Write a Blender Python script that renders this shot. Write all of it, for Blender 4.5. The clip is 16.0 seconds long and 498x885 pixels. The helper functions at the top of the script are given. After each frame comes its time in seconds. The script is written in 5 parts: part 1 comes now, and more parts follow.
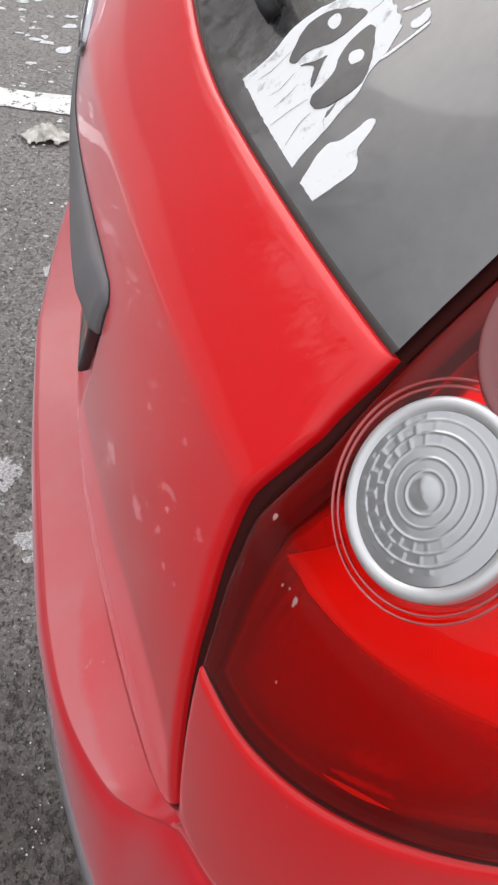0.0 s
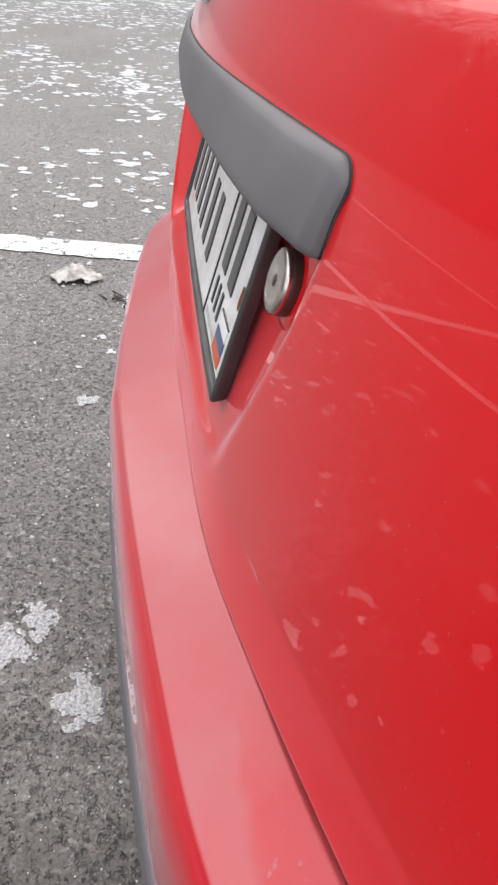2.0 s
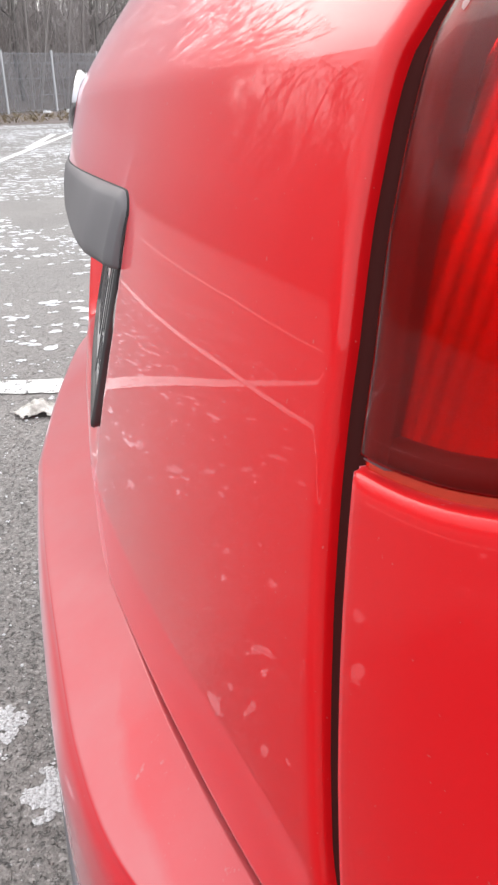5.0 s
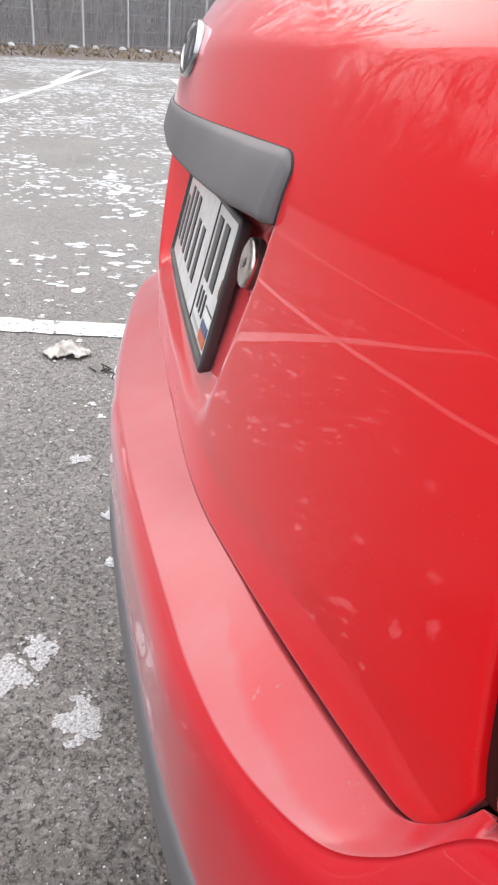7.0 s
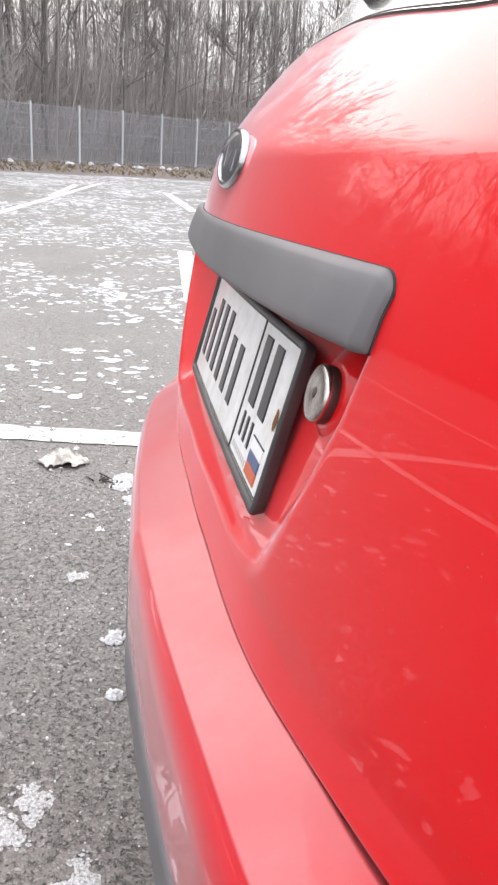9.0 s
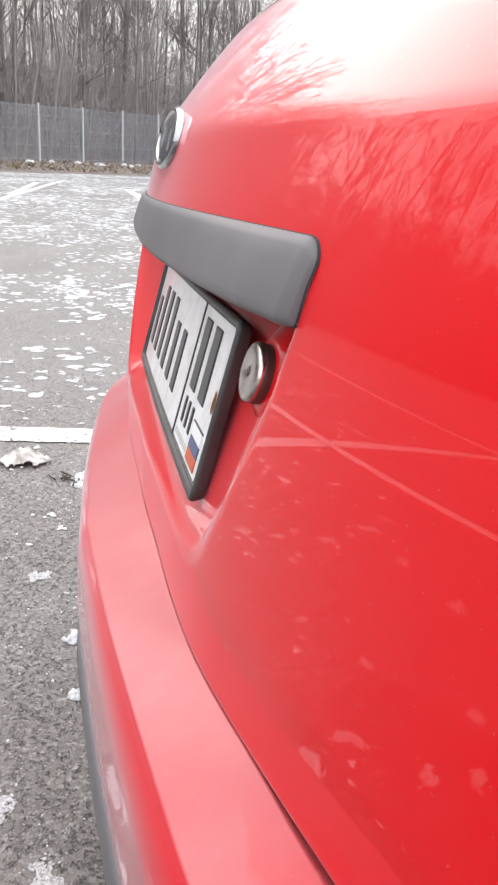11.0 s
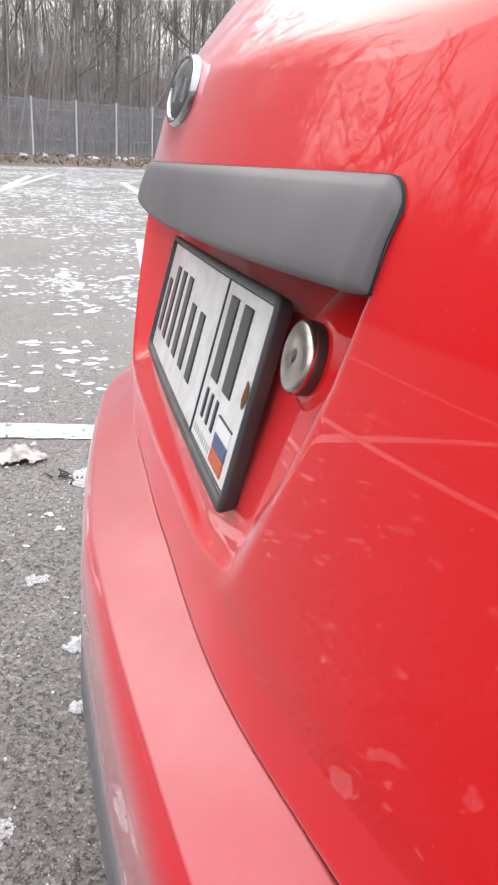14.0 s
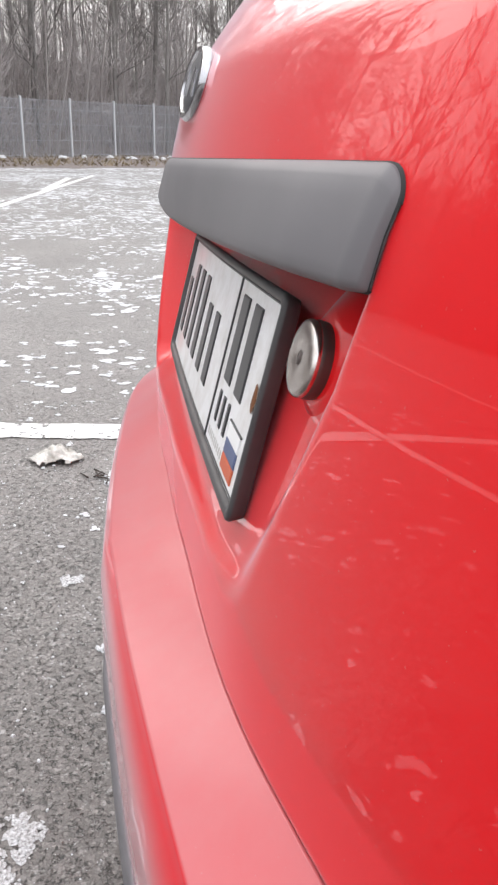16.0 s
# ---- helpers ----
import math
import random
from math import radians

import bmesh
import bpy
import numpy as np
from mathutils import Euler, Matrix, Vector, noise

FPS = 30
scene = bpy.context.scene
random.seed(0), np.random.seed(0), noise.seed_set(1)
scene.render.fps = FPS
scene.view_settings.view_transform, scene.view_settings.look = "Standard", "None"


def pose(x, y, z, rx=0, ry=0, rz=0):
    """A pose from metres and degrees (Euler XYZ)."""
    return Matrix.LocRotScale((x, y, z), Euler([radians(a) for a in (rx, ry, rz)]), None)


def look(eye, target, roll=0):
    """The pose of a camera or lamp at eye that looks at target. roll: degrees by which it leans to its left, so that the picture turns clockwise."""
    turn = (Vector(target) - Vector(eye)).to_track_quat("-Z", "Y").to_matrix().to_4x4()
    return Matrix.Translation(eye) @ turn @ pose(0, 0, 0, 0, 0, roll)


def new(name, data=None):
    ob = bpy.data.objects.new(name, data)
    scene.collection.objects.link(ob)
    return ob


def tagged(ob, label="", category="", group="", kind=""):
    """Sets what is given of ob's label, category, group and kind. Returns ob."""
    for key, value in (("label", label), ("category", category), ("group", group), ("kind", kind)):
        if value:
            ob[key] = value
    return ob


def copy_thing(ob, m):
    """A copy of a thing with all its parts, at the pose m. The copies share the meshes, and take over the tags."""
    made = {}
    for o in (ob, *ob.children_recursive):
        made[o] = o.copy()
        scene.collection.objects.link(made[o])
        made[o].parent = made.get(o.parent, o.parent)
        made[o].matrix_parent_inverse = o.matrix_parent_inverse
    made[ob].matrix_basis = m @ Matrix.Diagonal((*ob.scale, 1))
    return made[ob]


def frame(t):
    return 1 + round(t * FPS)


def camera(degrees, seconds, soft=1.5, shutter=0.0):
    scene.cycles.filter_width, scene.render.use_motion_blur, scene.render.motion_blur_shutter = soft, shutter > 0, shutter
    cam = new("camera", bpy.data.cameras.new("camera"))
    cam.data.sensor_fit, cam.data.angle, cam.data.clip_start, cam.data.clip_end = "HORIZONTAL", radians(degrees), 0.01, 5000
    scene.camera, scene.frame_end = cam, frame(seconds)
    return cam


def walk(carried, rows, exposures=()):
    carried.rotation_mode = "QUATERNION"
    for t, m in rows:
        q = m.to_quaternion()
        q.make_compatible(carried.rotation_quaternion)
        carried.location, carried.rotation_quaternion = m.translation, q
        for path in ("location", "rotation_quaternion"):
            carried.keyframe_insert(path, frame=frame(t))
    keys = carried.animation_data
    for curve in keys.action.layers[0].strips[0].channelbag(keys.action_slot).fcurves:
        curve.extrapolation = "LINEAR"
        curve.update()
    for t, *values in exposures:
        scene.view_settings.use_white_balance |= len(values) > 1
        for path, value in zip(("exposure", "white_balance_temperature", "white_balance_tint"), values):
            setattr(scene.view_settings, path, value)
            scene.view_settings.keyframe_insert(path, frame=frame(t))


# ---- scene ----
cam = camera(34.9, 16.0, 2.4)
PATH = [
    (0, (0.88, 0.059, 1.38), (-0.453, 0.345, -0.083), 8.3),
    (0.5, (0.887, 0.031, 1.382), (-0.443, 0.303, -0.086), 9.5),
    (0.8, (0.89, 0.003, 1.387), (-0.435, 0.273, -0.086), 10.2),
    (1, (0.893, -0.023, 1.38), (-0.442, 0.251, -0.084), 10.7),
    (1.5, (0.853, -0.067, 1.289), (-0.525, 0.215, -0.133), 11.1),
    (2, (0.735, -0.053, 1.109), (-0.886, 0.239, -0.025), 5.2),
    (2.2, (0.722, -0.047, 1.065), (-0.982, 0.247, 0.061), 3.4),
    (2.5, (0.75, -0.056, 1.075), (-1.037, 0.271, 0.238), 2.4),
    (3, (0.756, -0.046, 1.066), (-1.044, 0.326, 0.275), 1.4),
    (3.5, (0.741, -0.031, 1.044), (-1.058, 0.337, 0.251), 0.3),
    (3.7, (0.758, -0.02, 1.049), (-1.041, 0.353, 0.26), 0.0),
    (5.8, (0.917, 0.023, 1.085), (-0.849, 0.288, 0.185), -1.9),
    (6, (0.917, 0.012, 1.086), (-0.847, 0.254, 0.176), -1.7),
    (6.5, (0.92, -0.031, 1.096), (-0.838, 0.216, 0.174), 0.1),
    (7, (0.905, -0.072, 1.087), (-0.833, 0.263, 0.156), 3.8),
    (7.5, (0.908, -0.078, 1.084), (-0.83, 0.295, 0.167), 5.3),
    (8, (0.822, -0.105, 1.091), (-0.994, 0.264, 0.338), 4.9),
    (8.5, (0.796, -0.107, 1.072), (-1.038, 0.262, 0.363), 4.4),
    (9, (0.794, -0.11, 1.075), (-1.042, 0.261, 0.375), 4.0),
    (9.5, (0.788, -0.114, 1.076), (-1.04, 0.294, 0.375), 4.1),
    (10, (0.784, -0.099, 1.069), (-1.039, 0.332, 0.37), 4.0),
    (10.2, (0.785, -0.094, 1.067), (-1.037, 0.344, 0.367), 3.6),
    (12.5, (0.787, -0.079, 1.056), (-1.026, 0.377, 0.345), 3.4),
    (13, (0.792, -0.078, 1.061), (-1.015, 0.399, 0.347), 3.6),
    (13.5, (0.777, -0.092, 1.058), (-1.023, 0.399, 0.339), 3.5),
    (14, (0.693, -0.088, 1.03), (-1.118, 0.365, 0.312), 3.0),
    (14.5, (0.66, -0.078, 1.022), (-1.169, 0.288, 0.301), 1.1),
    (15, (0.686, -0.076, 1.024), (-1.142, 0.285, 0.299), 1.0),
    (15.5, (0.68, -0.066, 1.023), (-1.149, 0.287, 0.295), 1.0),
    (16, (0.676, -0.065, 1.028), (-1.153, 0.287, 0.299), 1.3),
]
EXPOSURES = [(0, 0.16), (1.5, 0.26), (2, 0.44), (2.5, 0.13), (3, 0.01), (3.5, 0.48), (5.8, 0.72), (7, 0.66), (7.5, 1.05), (8, 0.76), (9, 0.80), (13, 0.76), (13.5, 0.94), (14, 0.70), (14.5, 0.56), (15.5, 0.68), (16, 0.66)]
walk(cam, [(t, look(eye, target, roll)) for t, eye, target, roll in PATH], EXPOSURES)

# ---- light ----
world = bpy.data.worlds.new("overcast_sky")
scene.world = world
world.use_nodes = True
wn = world.node_tree.nodes
sky = wn.new("ShaderNodeTexSky")
sky.sky_type = "NISHITA"
sky.sun_disc = False
SUN = Vector((-0.79, -0.25, 0.55)).normalized()
sky.sun_elevation = math.asin(SUN.z)
sky.sun_rotation = math.atan2(SUN.x, SUN.y)
sky.air_density, sky.dust_density, sky.ozone_density = 1.2, 6.0, 1.0
# thick cloud: the clear sky's colour shows through only faintly
cloud = wn.new("ShaderNodeMix")
cloud.data_type = "RGBA"
cloud.inputs[0].default_value = 0.90
where_up = wn.new("ShaderNodeSeparateXYZ")
world.node_tree.links.new(wn.new("ShaderNodeTexCoord").outputs["Generated"], where_up.inputs[0])
height = wn.new("ShaderNodeMapRange")
height.inputs["To Min"].default_value, height.inputs["To Max"].default_value = 0.66, 1.18
world.node_tree.links.new(where_up.outputs[2], height.inputs[0])
layer = wn.new("ShaderNodeMix")
layer.data_type, layer.blend_type = "RGBA", "MULTIPLY"
layer.inputs[0].default_value = 1.0
layer.inputs[6].default_value = (11.0, 11.1, 11.5, 1)
world.node_tree.links.new(height.outputs[0], layer.inputs[7])
world.node_tree.links.new(layer.outputs[2], cloud.inputs[7])
world.node_tree.links.new(sky.outputs[0], cloud.inputs[6])
world.node_tree.links.new(cloud.outputs[2], wn["Background"].inputs[0])
wn["Background"].inputs[1].default_value = 0.122

sun = new("sun", bpy.data.lights.new("sun", "SUN"))
sun.data.energy, sun.data.angle, sun.data.color = 0.42, radians(40), (1.0, 0.965, 0.95)
sun.matrix_world = look((0, 0, 8), Vector((0, 0, 8)) - SUN)
scene.view_settings.exposure = 0.0


# ---- materials ----
def material(name, base, rough=0.5, metal=0.0, coat=0.0, spec=0.5):
    m = bpy.data.materials.new(name)
    m.use_nodes = True
    b = m.node_tree.nodes["Principled BSDF"]
    b.inputs["Base Color"].default_value = (*base, 1)
    b.inputs["Roughness"].default_value = rough
    b.inputs["Metallic"].default_value = metal
    b.inputs["Coat Weight"].default_value = coat
    b.inputs["Coat Roughness"].default_value = 0.02
    b.inputs["Specular IOR Level"].default_value = spec
    return m


def node(m, kind, **settings):
    n = m.node_tree.nodes.new(kind)
    for key, value in settings.items():
        if key in n.inputs:
            n.inputs[key].default_value = value
    return n


def link(m, a, b):
    m.node_tree.links.new(a, b)


def bsdf(m):
    return m.node_tree.nodes["Principled BSDF"]


def coords(m):
    return node(m, "ShaderNodeTexCoord").outputs["Object"]


def noise_tex(m, scale, detail=4.0, rough=0.55, at=None):
    n = node(m, "ShaderNodeTexNoise", Scale=scale, Detail=detail, Roughness=rough)
    link(m, at or coords(m), n.inputs["Vector"])
    return n.outputs["Fac"]


def ramp(m, value, stops):
    r = m.node_tree.nodes.new("ShaderNodeValToRGB")
    el = r.color_ramp.elements
    while len(el) < len(stops):
        el.new(0.5)
    for e, (p, c) in zip(el, stops):
        e.position, e.color = p, (*((c, c, c) if isinstance(c, (int, float)) else c), 1)
    link(m, value, r.inputs[0])
    return r.outputs[0]


def mixed(m, fac, a, b):
    n = m.node_tree.nodes.new("ShaderNodeMix")
    n.data_type = "RGBA"
    for value, socket in ((fac, n.inputs[0]), (a, n.inputs[6]), (b, n.inputs[7])):
        if isinstance(value, tuple):
            socket.default_value = (*value, 1)
        elif isinstance(value, (int, float)):
            socket.default_value = value
        else:
            link(m, value, socket)
    return n.outputs[2]


def bump(m, height, strength, distance, under=None):
    n = node(m, "ShaderNodeBump", Strength=strength, Distance=distance)
    link(m, height, n.inputs["Height"])
    if under:
        link(m, under, n.inputs["Normal"])
    return n.outputs[0]


def paint(name, base, dust):
    """Glossy car paint under a film of road dust that is thicker in places; upward faces carry painted haze."""
    m = material(name, base, 0.5, 0.0, 1.0, 0.1)
    b = bsdf(m)
    c = coords(m)
    film = ramp(m, noise_tex(m, 3.2, 5, 0.6, c), [(0.35, 0.0), (0.75, 1.0)])
    fine = ramp(m, noise_tex(m, 160, 3, 0.7, c), [(0.45, 0.25), (0.7, 1.0)])
    mul = node(m, "ShaderNodeMath")
    mul.operation = "MULTIPLY"
    link(m, film, mul.inputs[0])
    link(m, fine, mul.inputs[1])
    scaled = node(m, "ShaderNodeMath")
    scaled.operation = "MULTIPLY_ADD"
    link(m, mul.outputs[0], scaled.inputs[0])
    scaled.inputs[1].default_value, scaled.inputs[2].default_value = dust, dust * 0.25
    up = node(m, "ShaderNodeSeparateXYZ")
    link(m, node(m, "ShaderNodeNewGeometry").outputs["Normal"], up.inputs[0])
    # upward faces paled for settled dust and the blurred sky reflection
    top_haze = node(m, "ShaderNodeMath")
    top_haze.operation = "MULTIPLY_ADD"
    link(m, ramp(m, up.outputs[2], [(0.02, 0.0), (0.30, 0.012)]), top_haze.inputs[0])
    link(m, ramp(m, noise_tex(m, 7, 6, 0.65, c), [(0.3, 0.6), (0.7, 1.3)]), top_haze.inputs[1])
    link(m, scaled.outputs[0], top_haze.inputs[2])
    specks = ramp(m, noise_tex(m, 420, 2, 0.5, c), [(0.735, 0.0), (0.76, 0.6)])
    add = node(m, "ShaderNodeMath")
    add.operation = "MAXIMUM"
    link(m, top_haze.outputs[0], add.inputs[0])
    link(m, mixed(m, 0.4, (0.0, 0.0, 0.0), specks), add.inputs[1])
    link(m, mixed(m, add.outputs[0], base, (0.42, 0.33, 0.30)), b.inputs["Base Color"])
    link(m, ramp(m, mul.outputs[0], [(0.0, 0.012), (1.0, 0.040)]), b.inputs["Coat Roughness"])
    # extra sheen on upward faces paints in the same pale haze
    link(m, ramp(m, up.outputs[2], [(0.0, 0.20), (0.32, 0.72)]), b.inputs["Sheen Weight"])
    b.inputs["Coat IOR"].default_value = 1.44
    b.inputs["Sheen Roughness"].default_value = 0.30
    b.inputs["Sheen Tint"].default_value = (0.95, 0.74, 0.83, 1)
    return m


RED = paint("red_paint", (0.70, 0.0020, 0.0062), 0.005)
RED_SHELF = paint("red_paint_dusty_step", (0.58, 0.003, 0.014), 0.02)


def dusty_step(m):
    """Grey road dust caked along the inner side of the bumper's step, wiped clean further out; the flat top is also
    paled for sky reflection.
    """
    c = coords(m)
    xyz = node(m, "ShaderNodeSeparateXYZ")
    link(m, c, xyz.inputs[0])
    up = node(m, "ShaderNodeSeparateXYZ")
    link(m, node(m, "ShaderNodeNewGeometry").outputs["Normal"], up.inputs[0])

    def calc(op, a, b):
        n = node(m, "ShaderNodeMath")
        n.operation = op
        for value, socket in ((a, n.inputs[0]), (b, n.inputs[1])):
            if isinstance(value, (int, float)):
                socket.default_value = value
            else:
                link(m, value, socket)
        return n.outputs[0]
    wave = calc("MULTIPLY", calc("SUBTRACT", noise_tex(m, 40, 4, 0.6, c), 0.5), 0.012)
    turn = calc("SUBTRACT", xyz.outputs[0], 0.50)
    rim = calc("ADD", 0.003, calc("MULTIPLY", 1.7, calc("MULTIPLY", turn, turn)))
    inner = calc("MULTIPLY", calc("SUBTRACT", calc("ADD", xyz.outputs[1], wave), rim), 130)
    far = calc("MULTIPLY", calc("SUBTRACT", xyz.outputs[0], 0.428), 14)
    flat = calc("MULTIPLY", calc("SUBTRACT", up.outputs[2], 0.55), 5)
    mask = calc("MINIMUM", calc("MINIMUM", calc("MAXIMUM", inner, 0), calc("MAXIMUM", far, 0)), calc("MAXIMUM", flat, 0))
    mask = calc("MINIMUM", mask, 1)
    cake = calc("MULTIPLY", mask, ramp(m, noise_tex(m, 95, 6, 0.75, c), [(0.48, 0.0), (0.60, 0.20), (0.73, 0.60)]))
    # dust film and sky reflection on the flat top, both put into the colour
    veil = calc("MULTIPLY", calc("MINIMUM", calc("MAXIMUM", flat, 0), 1), calc("SUBTRACT", calc("ADD", 0.24, calc("MULTIPLY", 0.30, noise_tex(m, 9, 5, 0.6, c))), calc("MULTIPLY", mask, 0.14)))
    cake = calc("MAXIMUM", cake, veil)
    # brown road film and mirrored asphalt painted on the upright face, thinner towards the corner
    upright = calc("MINIMUM", calc("MAXIMUM", calc("MULTIPLY", calc("SUBTRACT", 0.30, up.outputs[2]), 6), 0), 1)
    below = calc("MINIMUM", calc("MAXIMUM", calc("MULTIPLY", calc("SUBTRACT", 0.668, xyz.outputs[2]), 40), 0), 1)
    middle = calc("MINIMUM", calc("MAXIMUM", calc("MULTIPLY", calc("SUBTRACT", 0.58, xyz.outputs[0]), 5), 0.12), 1)
    grime_reflection = calc("MULTIPLY", calc("MULTIPLY", upright, calc("MULTIPLY", below, middle)), calc("ADD", 0.10, calc("MULTIPLY", 0.34, noise_tex(m, 14, 6, 0.65, c))))
    cake = calc("MAXIMUM", cake, grime_reflection)
    b = bsdf(m)
    old = b.inputs["Base Color"].links[0].from_socket
    link(m, mixed(m, cake, old, (0.42, 0.33, 0.34)), b.inputs["Base Color"])
    top = calc("MINIMUM", calc("MAXIMUM", flat, 0), 1)
    link(m, calc("SUBTRACT", 1.0, calc("MAXIMUM", calc("MULTIPLY", mask, 0.55), calc("MULTIPLY", top, 0.35))), b.inputs["Coat Weight"])
    rough = b.inputs["Coat Roughness"].links[0].from_socket
    link(m, calc("MAXIMUM", rough, calc("MULTIPLY", top, 0.13)), b.inputs["Coat Roughness"])


dusty_step(RED_SHELF)
# body red darkened for the shade inside the shut lines
RED_SHADE = material("red_paint_shade_in_shut_lines", (0.05, 0.002, 0.002), 0.7, 0.0, 0.0, 0.1)

GREY_PLASTIC = material("grey_plastic", (0.13, 0.127, 0.135), 0.55)
link(GREY_PLASTIC, ramp(GREY_PLASTIC, noise_tex(GREY_PLASTIC, 6, 4), [(0.3, (0.132, 0.126, 0.134)), (0.75, (0.170, 0.162, 0.170))]), bsdf(GREY_PLASTIC).inputs["Base Color"])
link(GREY_PLASTIC, bump(GREY_PLASTIC, noise_tex(GREY_PLASTIC, 900, 2), 0.08, 0.0003), bsdf(GREY_PLASTIC).inputs["Normal"])
BLACK_PLASTIC = material("black_plastic", (0.035, 0.035, 0.038), 0.45)
link(BLACK_PLASTIC, ramp(BLACK_PLASTIC, noise_tex(BLACK_PLASTIC, 14, 4), [(0.35, (0.042, 0.040, 0.043)), (0.8, (0.095, 0.091, 0.092))]), bsdf(BLACK_PLASTIC).inputs["Base Color"])
RUBBER = material("black_rubber", (0.016, 0.016, 0.017), 0.7)
CHROME = material("chrome", (0.44, 0.44, 0.46), 0.12, 1.0)
STEEL = material("worn_steel", (0.62, 0.58, 0.55), 0.24, 1.0)
link(STEEL, ramp(STEEL, noise_tex(STEEL, 90, 4), [(0.35, (0.45, 0.40, 0.37)), (0.7, (0.72, 0.68, 0.65))]), bsdf(STEEL).inputs["Base Color"])
LOCK_RING = material("dull_dark_metal", (0.11, 0.09, 0.085), 0.45, 0.6)
BADGE_DARK = material("badge_enamel", (0.035, 0.037, 0.045), 0.4, 0.0, 0.15)
BADGE_MARK = material("badge_mark", (0.6, 0.6, 0.63), 0.2, 1.0)
PLATE_WHITE = material("plate_white", (0.78, 0.78, 0.79), 0.35, 0.0, 0.3)
link(PLATE_WHITE, ramp(PLATE_WHITE, noise_tex(PLATE_WHITE, 22, 6, 0.7), [(0.3, (0.62, 0.60, 0.58)), (0.55, (0.80, 0.80, 0.81))]), bsdf(PLATE_WHITE).inputs["Base Color"])
PLATE_INK = material("plate_ink", (0.035, 0.035, 0.038), 0.35)
WORN_INK = material("worn_plate_ink", (0.45, 0.44, 0.43), 0.5)
FLAG_WHITE = material("flag_white", (0.8, 0.8, 0.8), 0.4)
FLAG_BLUE = material("flag_blue", (0.085, 0.11, 0.21), 0.5)
FLAG_RED = material("flag_red", (0.55, 0.115, 0.05), 0.5)
RUST = material("rust", (0.16, 0.06, 0.02), 0.9)
STICKER = material("white_vinyl", (0.78, 0.79, 0.80), 0.45)
link(STICKER, ramp(STICKER, noise_tex(STICKER, 60, 5, 0.7), [(0.32, (0.45, 0.45, 0.46)), (0.42, (0.78, 0.79, 0.80))]), bsdf(STICKER).inputs["Base Color"])

GLASS = material("dirty_tinted_glass", (0.03, 0.032, 0.034), 0.05, 0.0, 1.0)
_c = coords(GLASS)
_film = ramp(GLASS, noise_tex(GLASS, 5, 6, 0.65, _c), [(0.40, (0.075, 0.073, 0.076)), (0.72, (0.15, 0.142, 0.140))])
_xyz = node(GLASS, "ShaderNodeSeparateXYZ")
link(GLASS, _c, _xyz.inputs[0])
_side = node(GLASS, "ShaderNodeMapRange")
_side.inputs["From Min"].default_value, _side.inputs["From Max"].default_value = 0.46, 0.38
link(GLASS, _xyz.outputs[0], _side.inputs[0])
_cake = node(GLASS, "ShaderNodeMath")
_cake.operation = "MULTIPLY"
link(GLASS, _side.outputs[0], _cake.inputs[0])
link(GLASS, ramp(GLASS, noise_tex(GLASS, 60, 7, 0.75, _c), [(0.44, 0.0), (0.56, 1.0)]), _cake.inputs[1])
link(GLASS, mixed(GLASS, _cake.outputs[0], _film, (0.022, 0.019, 0.018)), bsdf(GLASS).inputs["Base Color"])
link(GLASS, ramp(GLASS, noise_tex(GLASS, 7, 5, 0.6, _c), [(0.35, 0.14), (0.75, 0.30)]), bsdf(GLASS).inputs["Coat Roughness"])


GAP_GLASS = material("wiped_dark_glass", (0.045, 0.043, 0.045), 0.3, 0.0, 0.5)
link(GAP_GLASS, ramp(GAP_GLASS, noise_tex(GAP_GLASS, 45, 5, 0.65), [(0.35, (0.030, 0.028, 0.029)), (0.7, (0.085, 0.080, 0.080))]), bsdf(GAP_GLASS).inputs["Base Color"])
bsdf(GAP_GLASS).inputs["Coat Roughness"].default_value = 0.22


def clear_shell(name, tint, gloss):
    """Thin clear plastic: tinted see-through with a glossy face."""
    m = bpy.data.materials.new(name)
    m.use_nodes = True
    t = m.node_tree
    t.nodes.remove(t.nodes["Principled BSDF"])
    see, shine, blend, fres = (t.nodes.new(k) for k in ("ShaderNodeBsdfTransparent", "ShaderNodeBsdfGlossy", "ShaderNodeMixShader", "ShaderNodeFresnel"))
    see.inputs[0].default_value = (*tint, 1)
    shine.inputs["Roughness"].default_value = gloss
    fres.inputs[0].default_value = 1.36
    link(m, fres.outputs[0], blend.inputs[0])
    link(m, see.outputs[0], blend.inputs[1])
    link(m, shine.outputs[0], blend.inputs[2])
    link(m, blend.outputs[0], t.nodes["Material Output"].inputs[0])
    return m


LENS_RED = clear_shell("red_lens", (0.98, 0.12, 0.10), 0.03)
LAMP_RED = material("lamp_reflector_red", (0.95, 0.12, 0.05), 0.35, 0.2)
LAMP_DARK = material("lamp_housing", (0.95, 0.10, 0.06), 0.26, 0.9)
LAMP_SMOKE = material("lamp_smoked_edge", (0.15, 0.06, 0.07), 0.5)
CHIP = material("chipped_plastic", (0.42, 0.24, 0.23), 0.6)
LENS_EDGE = material("moulded_lens_edge", (0.45, 0.06, 0.06), 0.15, 0.0, 1.0)
# dark red-brown that stands for the shade in the tailgate gap
SEAL_SHADE = material("seal_coloured_as_shade", (0.050, 0.012, 0.011), 0.9, 0.0, 0.0, 0.05)
LAMP_SILVER = material("lamp_reflector_silver", (0.58, 0.58, 0.59), 0.34, 0.6)
BRAKE_RED = material("dark_red_lens", (0.16, 0.012, 0.014), 0.2, 0.0, 1.0)
